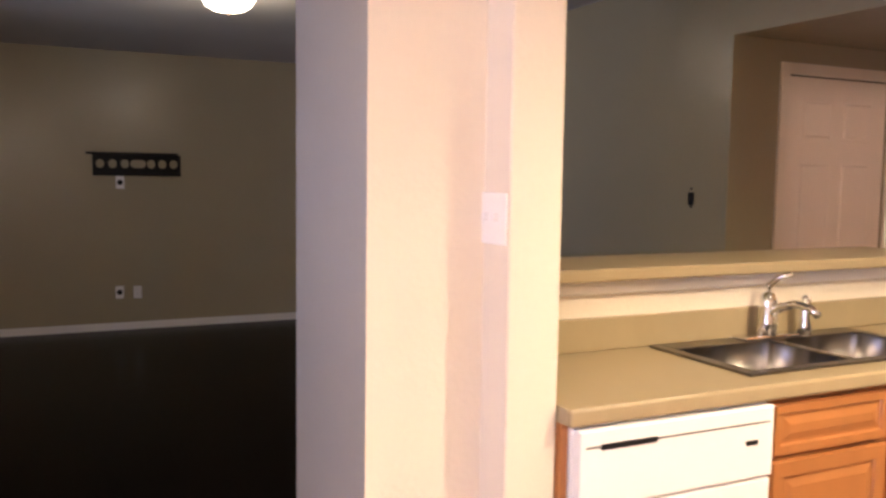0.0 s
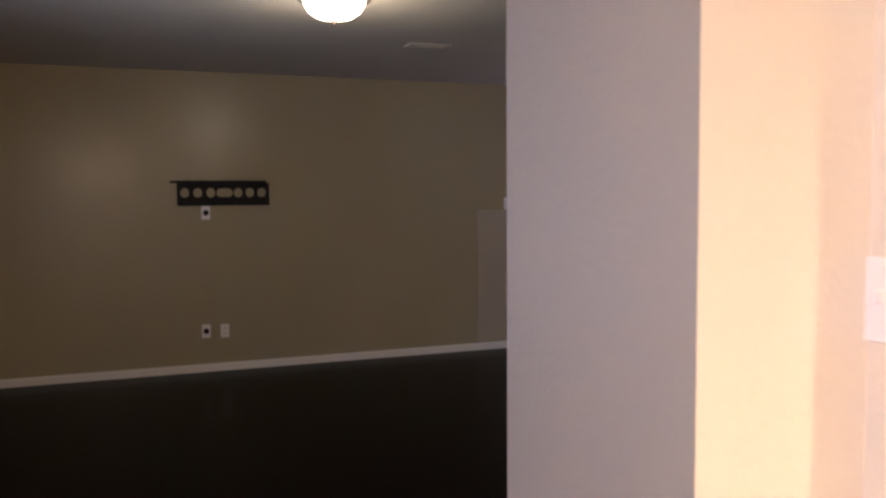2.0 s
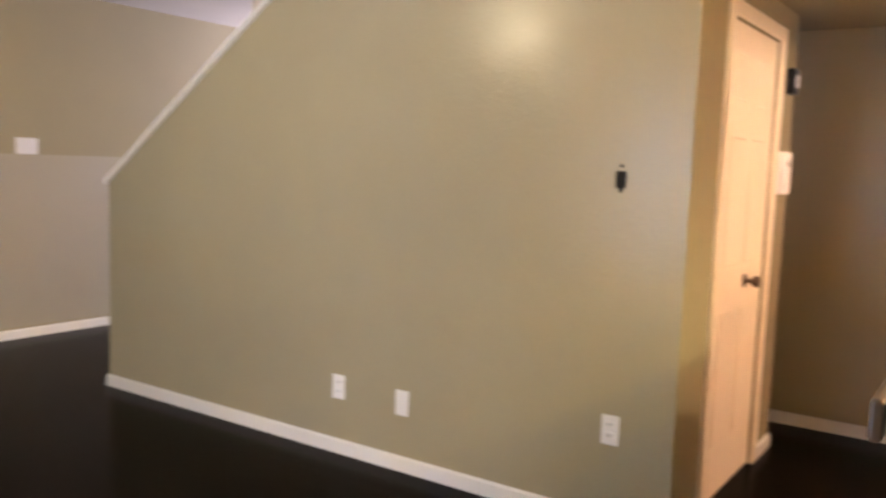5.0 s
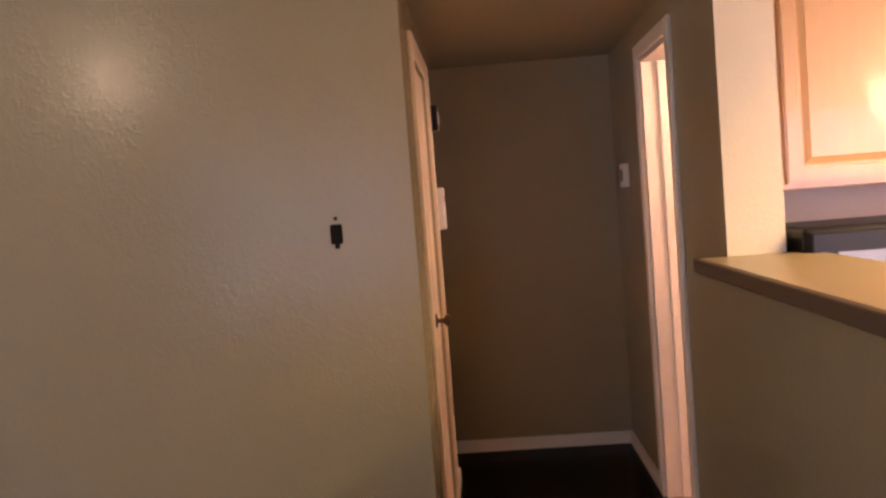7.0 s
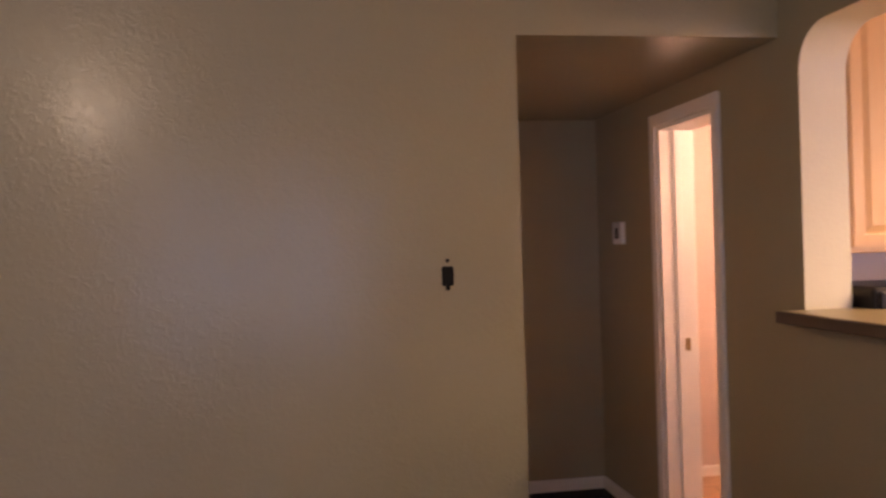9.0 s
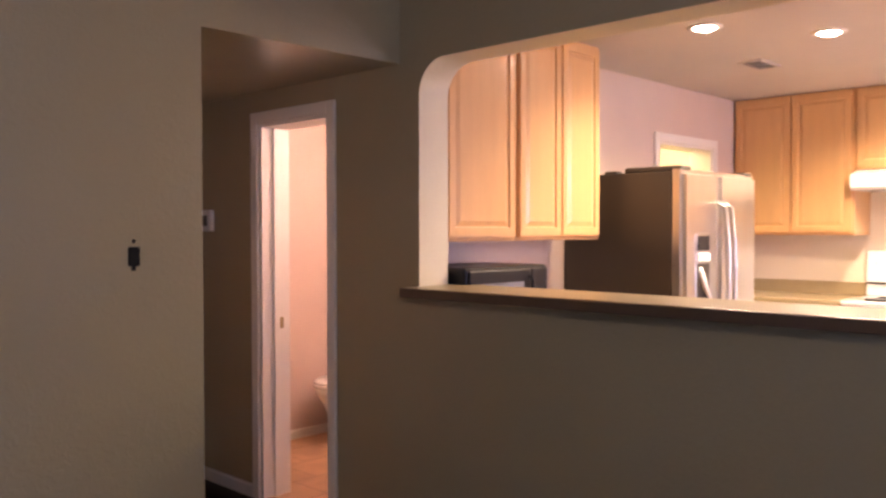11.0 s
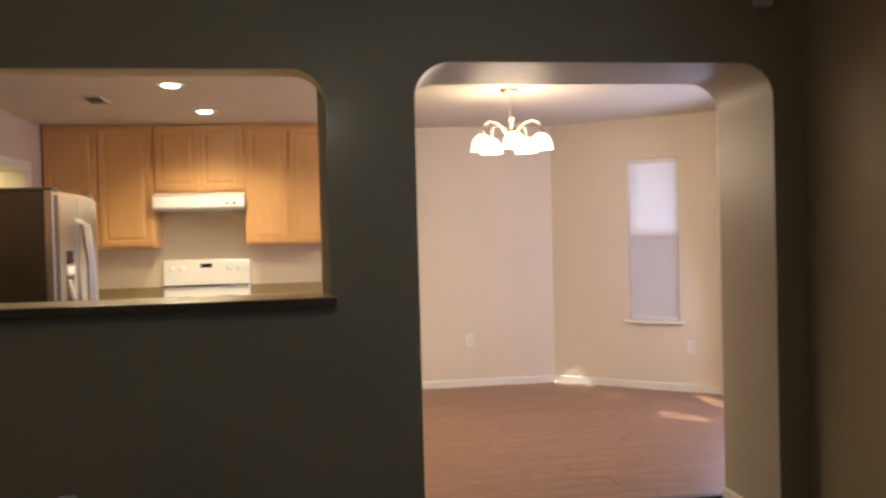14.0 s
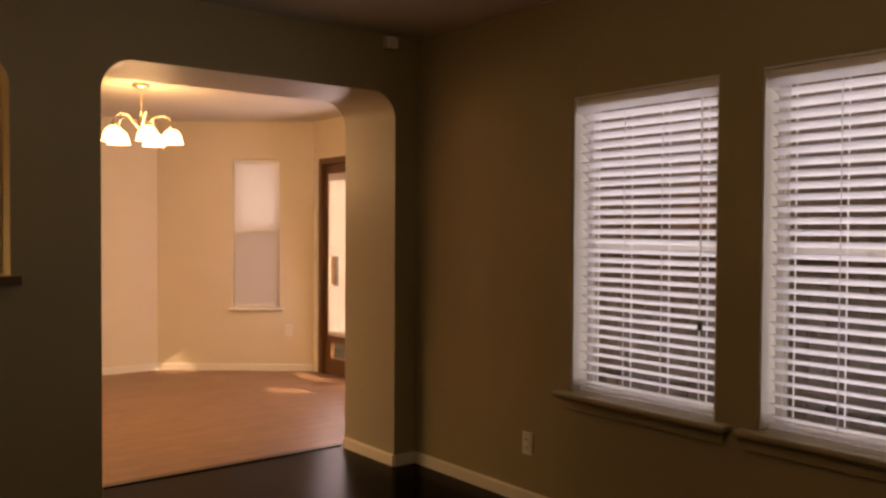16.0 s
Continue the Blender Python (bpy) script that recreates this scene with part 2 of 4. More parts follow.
def thing(name, m, label, category, group=""):
    ob = new(name)
    ob.matrix_basis = m
    ob.empty_display_size = 0.1
    return tagged(ob, label, category, group)


def add_box(bm, x0, x1, y0, y1, z0, z1):
    r = bmesh.ops.create_cube(bm, size=1)
    for v in r["verts"]:
        v.co = Vector(((x0 + x1) / 2 + v.co.x * (x1 - x0), (y0 + y1) / 2 + v.co.y * (y1 - y0), (z0 + z1) / 2 + v.co.z * (z1 - z0)))
    return r["verts"]


def box(x0, x1, y0, y1, z0, z1, bev=0.0, seg=2):
    bm = bmesh.new()
    add_box(bm, x0, x1, y0, y1, z0, z1)
    if bev:
        bmesh.ops.bevel(bm, geom=bm.edges[:], offset=bev, segments=seg, affect="EDGES", profile=0.5)
    return bm


def lathe(profile, seg=24):
    bm = bmesh.new()
    rings = []
    for r, z in profile:
        rings.append([bm.verts.new((r * math.cos(2 * math.pi * i / seg), r * math.sin(2 * math.pi * i / seg), z)) for i in range(seg)])
    for a, b in zip(rings, rings[1:]):
        for i in range(seg):
            bm.faces.new((a[i], a[(i + 1) % seg], b[(i + 1) % seg], b[i]))
    bm.faces.new(rings[0])
    bm.faces.new(rings[-1])
    return bm


def tube(points, r, seg=8):
    bm = bmesh.new()
    pts = [Vector(p) for p in points]
    rings = []
    up = Vector((0.13, 0.31, 0.94))
    for i, p in enumerate(pts):
        d = (pts[min(i + 1, len(pts) - 1)] - pts[max(i - 1, 0)]).normalized()
        a = d.cross(up).normalized()
        b = d.cross(a)
        rr = r[i] if isinstance(r, (list, tuple)) else r
        rings.append([bm.verts.new(p + rr * (a * math.cos(2 * math.pi * k / seg) + b * math.sin(2 * math.pi * k / seg))) for k in range(seg)])
    for a, b in zip(rings, rings[1:]):
        for i in range(seg):
            bm.faces.new((a[i], a[(i + 1) % seg], b[(i + 1) % seg], b[i]))
    bm.faces.new(rings[0])
    bm.faces.new(rings[-1])
    return bm


def slab(name, loops, depth, m, material, label="", kind="structure", category="wall"):
    """A plate with holes: closed outlines in its own plane, thickened by depth upward from it."""
    cu = bpy.data.curves.new(name, "CURVE")
    cu.dimensions = "2D"
    cu.fill_mode = "BOTH"
    cu.extrude = depth / 2
    for pts in loops:
        sp = cu.splines.new("POLY")
        sp.points.add(len(pts) - 1)
        for q, (a, b) in zip(sp.points, pts):
            q.co = (a, b, 0, 1)
        sp.use_cyclic_u = True
    tmp = bpy.data.objects.new("outline", cu)
    me = bpy.data.meshes.new_from_object(tmp)
    bpy.data.objects.remove(tmp)
    bpy.data.curves.remove(cu)
    me.name = name
    bw = bmesh.new()
    bw.from_mesh(me)
    bmesh.ops.remove_doubles(bw, verts=bw.verts, dist=0.0005)
    for f in bw.faces:
        f.smooth = False
    bw.to_mesh(me)
    bw.free()
    me.transform(m @ Matrix.Translation((0, 0, depth / 2)))
    me.materials.clear()
    me.materials.append(material)
    ob = new(name, me)
    return tagged(ob, label, category, "", kind)


YZ = Matrix(((0, 0, 1, 0), (1, 0, 0, 0), (0, 1, 0, 0), (0, 0, 0, 1)))   # plane (y, z), thickness along +x
XZ = Matrix(((1, 0, 0, 0), (0, 0, 1, 0), (0, 1, 0, 0), (0, 0, 0, 1)))   # plane (x, z), thickness along +y


def at_x(x):
    return Matrix.Translation((x, 0, 0)) @ YZ


def at_y(y):
    return Matrix.Translation((0, y, 0)) @ XZ


def rect(a0, a1, b0, b1):
    return [(a0, b0), (a1, b0), (a1, b1), (a0, b1)]


def round_top(a0, a1, b0, b1, r, n=16):
    pts = [(a0, b0), (a1, b0)]
    for i in range(n + 1):
        w = math.pi / 2 * i / n
        pts.append((a1 - r + r * math.cos(w), b1 - r + r * math.sin(w)))
    for i in range(n + 1):
        w = math.pi / 2 * (1 + i / n)
        pts.append((a0 + r + r * math.cos(w), b1 - r + r * math.sin(w)))
    return pts


def two_tone(ob, second, test):
    ob.data.materials.append(second)
    for p in ob.data.polygons:
        if test(p.center, p.normal):
            p.material_index = 1


def structure(name, bm, material, label, category):
    return tagged(part(name, bm, material), label, category, "", "structure")


# ---- large structure ----
HL, HK, HH = 2.53, 2.45, 2.168      # ceiling heights: living room, kitchen and dining, hall
TV, HALL, KN, KB = -5.95, 1.965, 0.25, 4.20

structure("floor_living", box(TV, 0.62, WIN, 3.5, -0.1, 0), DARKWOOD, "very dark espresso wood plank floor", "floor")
dining_floor = structure("floor_dining", box(0.624, 4.5, -5.9, KN, -0.1, -0.004), TILE, "reddish brown vinyl plank floor", "floor")
structure("floor_kitchen_edge", box(0.19, 0.62, -2.24, KN, -0.1, 0.004), TILE, "reddish brown vinyl plank floor", "floor")
structure("floor_bath", box(0.02, 2.6, KN + 0.12, 2.4, -0.1, 0.006), BATHFLOOR, "warm tan bathroom floor", "floor")
structure("threshold_strip", box(0.595, 0.65, -4.15, -2.50, 0, 0.008, 0.003), BRONZE, "dark floor transition strip", "threshold")

ARCH0, ARCH1, ARCHTOP = -4.152, -2.485, 2.198
outer = [(WIN, 0), (ARCH0, 0)] + [p for p in reversed(round_top(ARCH0, ARCH1, 0, ARCHTOP, 0.16)[2:])] + [(ARCH1, 0), (-2.20, 0), (-2.20, HL), (WIN, HL)]
w = slab("wall_arch", [outer], 0.55, at_x(0), CREAM, "tan living room wall with wide rounded archway")
two_tone(w, TAN, lambda c, n: n.x < -0.5)
w.data.materials.append(JAMB)
for p in w.data.polygons:
    if abs(p.normal.x) < 0.5:
        p.material_index = 2
PASS0, PASS1, LEDGE, PASSTOP = -2.10, -0.12, 1.195, 2.168
outer = [(-2.20, 0), (0.50, 0), (0.50, 2.0), (1.085, 2.0), (1.085, 0), (2.4, 0), (2.4, HL), (-2.20, HL)]
w = slab("wall_kitchen_pass", [outer, round_top(PASS0, PASS1, LEDGE - 0.04, PASSTOP, 0.15)], 0.18, at_x(0), CREAM, "wall with rounded pass-through to the kitchen")
two_tone(w, TAN, lambda c, n: n.x < -0.5 or (c.y > 0.3 and n.x > 0.5))
w.data.materials.append(CREAMLIT)
for p in w.data.polygons:
    if abs(p.normal.x) < 0.5 and PASS0 - 0.01 < p.center.y < PASS1 + 0.01:
        p.material_index = 2
structure("wall_counter_end", box(0.18, 0.665, -2.20, -2.065, 0, HK, 0.006), CREAM, "short cream stub wall beside the counter", "wall")

structure("wall_tv", box(TV - 0.12, TV, WIN, 3.5, 0, HL), TAN, "tan textured wall with television bracket", "wall")
# thin sheet in a paler tan stands in for light on the wall
structure("painted_light_patch", box(TV, TV + 0.003, 0.04, 1.25, 0.08, 1.34), LIGHTPATCH, "patch of light painted lighter on tan wall", "wall")
W1, W2, WZ0, WZ1 = (-2.063, -1.262), (-3.07, -2.254), 0.622, 2.04
w = slab("wall_windows", [rect(TV, 0.55, 0, HL), rect(*W1, WZ0, WZ1), rect(*W2, WZ0, WZ1)], 0.16, at_y(WIN - 0.16), TAN, "tan wall with two windows")

# stair wall with sloped top, hall and closet walls
SX0, SX1, SXE, SZ0, SZ1 = -4.38, -3.05, -0.971, 1.21, 2.16
w = slab("wall_stair", [[(SX0, 0), (SXE, 0), (SXE, HL), (SX1, HL), (SX1, SZ1), (SX0, SZ0)]], 0.12, at_y(0), TAN, "tan stair wall with sloped top")
w = slab("wall_closet", [[(0.12, 0), (0.38, 0), (0.38, 2.0), (1.15, 2.0), (1.15, 0), (1.50, 0), (1.50, HL), (0.12, HL)]], 0.12, at_x(SXE - 0.12), TAN, "tan hall wall around the closet door")
structure("wall_hall_end", box(-2.08, 0.0, HALL, HALL + 0.12, 0, HL), TAN, "dim tan wall at the end of the hall", "wall")
structure("hall_header", box(SXE, 0, 0, 0.12, HH, HL), TAN, "tan dropped header over the hall opening", "wall")
structure("ceiling_hall", box(-2.08, SXE, 1.50, HALL, HH, HH + 0.1), TAN, "low tan hall ceiling", "ceiling")
structure("ceiling_hall", box(SXE, 0, 0.12, HALL, HH, HH + 0.1), TAN, "low tan hall ceiling", "ceiling")

STO = (-4.33, 0.24)   # corner of the stairwell opening
w = slab("ceiling_living", [[(TV, WIN), (0.0, WIN), (0.0, 0.12), (SXE, 0.12), (SX1, 0.12), (SX1, 0.20), (STO[0], STO[1]), (STO[0], 1.3), (-2.2, 1.3), (-2.2, 3.5), (TV, 3.5)]], 0.2, Matrix.Translation((0, 0, HL)), CEIL, "dim textured living room ceiling", category="ceiling")
structure("ceiling_kitchen", box(0.18, 4.5, -5.9, KN, HK, HK + 0.1), CEIL, "textured kitchen and dining ceiling", "ceiling")
structure("ceiling_bath", box(0.18, 2.6, KN + 0.12, 2.4, 2.4, 2.5), CREAM, "bathroom ceiling", "ceiling")
structure("wall_stairwell", box(-4.6, -1.092, 1.3, 1.42, 0, 5.2), CREAM, "pale stairwell wall", "wall")
structure("wall_stairwell_upper", box(-2.2, -2.08, 0.12, 1.3, HL, 5.2), CREAM, "pale upper stairwell wall", "wall")
structure("wall_stairwell_upper", box(-4.6, -2.2, 0.0, 0.115, HL + 0.2, 5.2), CREAM, "pale upper stairwell wall", "wall")
structure("wall_stairwell_upper", box(-4.6, -4.48, 0.12, 1.3, HL + 0.2, 5.2), CREAM, "pale upper stairwell wall", "wall")
structure("ceiling_stairwell", box(-4.6, -2.08, 0.0, 1.42, 5.2, 5.3), CEIL, "upper stairwell ceiling", "ceiling")
structure("wall_foyer", box(TV - 0.12, -2.2, 3.5, 3.62, 0, HL), TAN, "tan foyer end wall", "wall")
structure("wall_foyer", box(-2.2, -2.08, 1.42, 3.5, 0, HL), TAN, "tan foyer side wall", "wall")

# kitchen, bath and dining shell
w = slab("wall_kitchen_north", [[(0.18, 0), (2.68, 0), (2.68, 2.05), (3.48, 2.05), (3.48, 0), (KB, 0), (KB, HK), (0.18, HK)]], 0.12, at_y(KN), CREAM, "cream kitchen wall with doorway")
two_tone(w, PINK, lambda c, n: n.y > 0.5)
structure("wall_kitchen_back", box(KB, KB + 0.12, -4.25, 2.0, 0, HK), CREAM, "cream kitchen and dining back wall", "wall")
structure("wall_laundry", box(2.6, KB + 0.12, 1.6, 1.72, 0, HK), YELLOW, "bright yellow room wall beyond the doorway", "wall")
structure("wall_laundry_side", box(2.56, 2.67, KN + 0.12, 1.6, 0, HK), YELLOW, "yellow room side wall", "wall")
structure("ceiling_laundry", box(2.72, KB, KN + 0.12, 1.6, HK, HK + 0.1), CEIL, "small room ceiling", "ceiling")
structure("floor_laundry", box(2.6, KB, KN, 1.6, -0.1, 0.0), TILE, "brown vinyl floor", "floor")
structure("wall_bath_north", box(0.18, 2.6, 2.02, 2.4, 0, 2.4), PINK, "pinkish cream bathroom wall", "wall")
structure("wall_bath_east", box(1.60, 1.72, KN + 0.12, 2.02, 0, 2.4), PINK, "pinkish cream bathroom wall", "wall")

BAY = [(KB, -4.25), (3.22, -5.45), (1.30, -5.45), (0.75, WIN)]


def along(a, b):
    d = (Vector((*b, 0)) - Vector((*a, 0)))
    return d.length, Matrix.Translation((*a, 0)) @ Matrix.Rotation(math.atan2(d.y, d.x), 4, "Z")


L, M1 = along(BAY[1], BAY[0])
DW0, DW1, DWZ0, DWZ1 = 0.34, 0.80, 0.62, 2.08
slab("wall_bay_side", [rect(0, L, 0, HK), rect(DW0, DW1, DWZ0, DWZ1)], 0.14, M1 @ at_y(-0.14), CREAM, "cream angled bay wall with tall window")
slab("wall_bay_front", [[(1.30, 0), (1.40, 0), (1.40, 2.08), (3.12, 2.08), (3.12, 0), (3.22, 0), (3.22, HK), (1.30, HK)]], 0.14, at_y(-5.59), CREAM, "cream bay wall with glazed double door")
L3, M3 = along(BAY[3], BAY[2])
slab("wall_bay_side_west", [rect(0, L3, 0, HK)], 0.14, M3 @ at_y(-0.14), CREAM, "cream angled bay wall")
structure("wall_dining_south", box(0.55, 0.75, WIN - 0.16, WIN, 0, HK), CREAM, "cream dining room wall", "wall")


# baseboards and casings
def baseboard(a, b, h=0.068, t=0.014):
    n, m = along(a, b)
    bm = box(0, n, -t, 0, 0, h)
    top = [e for e in bm.edges if all(v.co.z > h - 1e-4 and v.co.y < -t + 1e-4 for v in e.verts)]
    bmesh.ops.bevel(bm, geom=top, offset=0.007, segments=2, affect="EDGES")
    return tagged(part("baseboard", bm, WHITE, m=m), "white painted wooden baseboard", "baseboard", "baseboards", "structure")


baseboard((TV, WIN), (TV, 3.5))
for a, b in (((SX0 - 0.014, 0), (SXE + 0.014, 0)), ((0.0, WIN), (TV, WIN)), ((-2.08, HALL), (0, HALL)), ((SXE, 0.0), (SXE, 0.318)), ((SXE, 1.212), (SXE, 1.50)),
             ((0, HALL), (0, 1.15)), ((0, 0.435), (0, ARCH1)), ((0, ARCH0), (0, WIN)), ((0.55, ARCH0), (0, ARCH0)), ((0, ARCH1), (0.55, ARCH1)),
             ((SX0, 0.12), (SX0, -0.014)), ((KB, -2.3), (KB, -4.25)), (BAY[0], BAY[1]), (BAY[2], BAY[3]), ((0.55, -2.20), (0.55, ARCH1)), ((0.55, -2.20), (0.665, -2.20)),
             ((0.18, 2.02), (1.6, 2.02)), ((1.6, 2.02), (1.6, 0.38)), ((0.75, WIN), (0.55, WIN)), ((0.55, ARCH0), (0.55, WIN))):
    baseboard(a, b)

# sloped cap on the stair wall
n = math.hypot(SX1 - SX0, SZ1 - SZ0)
part_m = Matrix.Translation((SX0, 0.06, SZ0)) @ Matrix.Rotation(-math.atan2(SZ1 - SZ0, SX1 - SX0), 4, "Y")
tagged(part("stair_cap", box(-0.03, n - 0.012, -0.075, 0.075, 0.001, 0.03, 0.006), WHITE, m=part_m), "white painted sloping stair wall cap", "trim", "", "structure")
st = thing("staircase", pose(SX0 + 0.2, 0.122, 0), "carpeted stairs rising behind the sloped wall", "stairs")
for i in range(12):
    part("step", box(i * 0.25, i * 0.25 + 0.27, 0, 1.18, 0.0 if i < 1 else i * 0.19 - 0.05, (i + 1) * 0.19, 0.012), CARPET, st)


def casing(name, m, w, h, label, t=0.06, d=0.018):
    """Door trim in the plane (x, z), facing -y, round an opening from 0 to w."""
    root = thing(name, m, label, "door trim")
    root["kind"] = "structure"
    part("side_trim", box(-t, 0, -d, 0, 0, h + t, 0.005), WHITE, root)
    part("side_trim", box(w, w + t, -d, 0, 0, h + t, 0.005), WHITE, root)
    part("head_trim", box(0.001, w - 0.001, -d, 0, h, h + t, 0.005), WHITE, root)
    part("side_jamb", box(-0.001, 0.018, 0.0, 0.178, 0, h, 0.002), WHITE, root)
    part("side_jamb", box(w - 0.018, w + 0.001, 0.0, 0.178, 0, h, 0.002), WHITE, root)
    part("head_jamb", box(0.018, w - 0.018, 0.0, 0.178, h - 0.018, h, 0.002), WHITE, root)
    part("stop_strip", box(0.018, 0.03, 0.07, 0.105, 0, h - 0.018, 0.002), WHITE, root)
    return root


c = casing("door_trim_bath", pose(0, 1.085, 0, 0, 0, -90), 0.585, 2.0, "white painted door casing round the bathroom doorway")
part("strike_plate", box(0.0175, 0.021, 0.1, 0.135, 0.91, 0.97, 0.001), BRASS, c, "small brass strike plate")


def panel_door(w, h, panels, t=0.035):
    """A door slab with raised panels, hinged edge at x 0, front at y 0."""
    bm = box(0, w, 0, t, 0, h, 0.002, 1)
    for x0, x1, z0, z1 in panels:
        for y0 in (0.0,):
            v = add_box(bm, x0, x1, -0.001, 0.004, z0, z1)
            f = min((f for f in bm.faces if all(q in v for q in f.verts)), key=lambda f: f.calc_center_median().y)
            bmesh.ops.inset_region(bm, faces=[f], thickness=0.016, depth=-0.004)
            bmesh.ops.inset_region(bm, faces=[f], thickness=0.022, depth=0.009)
    return bm


# closet door in the hall
cl = thing("closet_door", pose(SXE, 0.38, 0, 0, 0, 90), "closed cream six-panel closet door with knob", "door")
pw = 0.77
pans = []
for z0, z1 in ((0.22, 0.82), (0.98, 1.55), (1.66, 1.88)):
    pans += [(0.11, 0.35, z0, z1), (0.42, 0.66, z0, z1)]
part("door_leaf", panel_door(pw - 0.004, 1.99, pans), DOORP, cl, m=Matrix.Translation((0.002, 0.012, 0.006)))
for nm, b in (("side_trim", (-0.06, 0, -0.016, 0, 0, 2.06)), ("side_trim", (pw, pw + 0.06, -0.016, 0, 0, 2.06)), ("head_trim", (0.001, pw - 0.001, -0.016, 0, 2.0, 2.06))):
    part(nm, box(*b, 0.004), DOORP, cl)
knob = part("door_knob", lathe([(0.004, 0.0), (0.030, 0.0), (0.030, 0.006), (0.010, 0.010), (0.010, 0.032), (0.024, 0.042), (0.027, 0.054), (0.020, 0.066), (0.004, 0.068)]), BRONZE, cl, "dark bronze round knob", Matrix.Translation((0.48, 0.012, 0.92)) @ Matrix.Rotation(radians(90), 4, "X"), True)


def plate(m, kind, label, gangs=1, category="outlet", group=""):
    """A wall plate in the plane (x, z) round the origin, facing -y."""
    w = {1: 0.072, 2: 0.117, 3: 0.165}[gangs]
    root = thing("wall_switch" if kind == "switch" else "wall_outlet" if kind == "outlet" else "wall_plate", m, label, category, group)
    part("cover", box(-w / 2, w / 2, -0.006, 0, -0.058, 0.058, 0.003), PLASTIC, root)
    if kind == "outlet":
        for z in (-0.021, 0.021):
            face = part("socket", box(-0.017, 0.017, -0.009, -0.005, z - 0.014, z + 0.014, 0.003), PLASTIC, root)
            for x in (-0.007, 0.007):
                part("slot", box(x - 0.0015, x + 0.0015, -0.0097, -0.0088, z - 0.003, z + 0.007), VOID, face)
    elif kind == "switch":
        for g in range(gangs):
            x = (g - (gangs - 1) / 2) * 0.046
            part("toggle", box(x - 0.005, x + 0.005, -0.020, -0.005, -0.004, 0.014, 0.002), PLASTIC, root)
            for z in (-0.042, 0.042):
                part("screw", lathe([(0.001, 0), (0.003, 0), (0.003, 0.0012), (0.001, 0.0014)], 8), PLASTIC, root, "", Matrix.Translation((x, -0.006, z)) @ Matrix.Rotation(radians(90), 4, "X"))
    elif kind == "grommet":
        part("cable_hole", lathe([(0.001, 0), (0.024, 0), (0.024, 0.003), (0.001, 0.003)], 20), VOID, root, "black round cable opening", Matrix.Translation((0, -0.0055, 0)) @ Matrix.Rotation(radians(90), 4, "X"))
    return root


def on_tv(y, z):
    return pose(TV, y, z, 0, 0, 90)


def on_stair(x, z):
    return pose(x, 0, z)


plate(pose(0.60, -2.20, 1.363), "switch", "white double toggle switch plate on stub wall", 2, "switch")
plate(on_tv(0.396, 1.40), "switch", "white triple switch plate on tan wall", 3, "switch")
plate(on_tv(-2.456, 1.353), "grommet", "white cable plate with black hole below the bracket")
plate(on_tv(-2.476, 0.348), "grommet", "white cable plate with black hole above baseboard")
plate(on_tv(-2.322, 0.343), "outlet", "white duplex outlet on tan wall", 1, "outlet", "outlets")
plate(on_stair(-2.585, 0.32), "outlet", "white duplex outlet on stair wall", 1, "outlet", "outlets")
plate(on_stair(-2.209, 0.313), "blank", "white blank wall plate on stair wall", 1, "wall plate")
plate(on_stair(-1.217, 0.40), "outlet", "white duplex outlet near the wall's end", 1, "outlet", "outlets")
plate(pose(-0.97, WIN, 0.31, 0, 0, 180), "outlet", "white duplex outlet under the window wall", 1, "outlet", "outlets")

plate(pose(0, -1.0, 0.35, 0, 0, -90), "outlet", "white duplex outlet below the pass-through", 1, "outlet", "outlets")

# hole left by a removed wall device
h = thing("wall_hole", on_stair(-1.231, 1.352), "black rectangular device hole cut into tan wall", "wall hole")
part("cavity", box(-0.020, 0.020, -0.003, 0.002, -0.033, 0.033, 0.006), VOID, h)
part("lower_notch", box(-0.008, 0.008, -0.003, 0.002, -0.048, -0.030, 0.003), VOID, h)
part("screw_hole", lathe([(0.001, 0), (0.007, 0), (0.007, 0.003), (0.001, 0.003)], 10), VOID, h, "", Matrix.Translation((0, 0, 0.052)) @ Matrix.Rotation(radians(90), 4, "X"))

# devices in the hall
d = thing("door_chime", pose(SXE, 1.30, 1.40, 0, 0, 90), "white plastic chime box with dark dot", "chime")
part("housing", box(-0.055, 0.055, -0.045, 0, -0.10, 0.10, 0.008), PLASTIC, d)
part("speaker_dot", lathe([(0.001, 0), (0.016, 0), (0.016, 0.003), (0.001, 0.003)], 14), BLACKP, d, "", Matrix.Translation((0.0, -0.045, 0.045)) @ Matrix.Rotation(radians(90), 4, "X"))
d = thing("alarm_sensor", pose(SXE, 1.36, 1.837, 0, 0, 90), "dark square alarm box with pale face", "alarm")
part("housing", box(-0.05, 0.05, -0.04, 0, -0.06, 0.06, 0.006), BLACKP, d)
part("face", box(-0.028, 0.028, -0.044, -0.039, -0.03, 0.03, 0.003), PLASTIC, d)
d = thing("thermostat", pose(0, 1.593, 1.494, 0, 0, -90), "white square thermostat with grey display", "thermostat")
part("housing", box(-0.06, 0.06, -0.028, 0, -0.06, 0.06, 0.006), PLASTIC, d)
part("display", box(-0.025, 0.025, -0.031, -0.027, -0.03, 0.03, 0.003), FRSIDE, d)
d = thing("corner_sensor", pose(-0.05, WIN + 0.22, HL - 0.07, 0, 0, -90), "small white motion sensor in ceiling corner", "sensor")
part("housing", box(-0.04, 0.04, -0.02, 0.03, -0.02, 0.05, 0.010), PLASTIC, d)
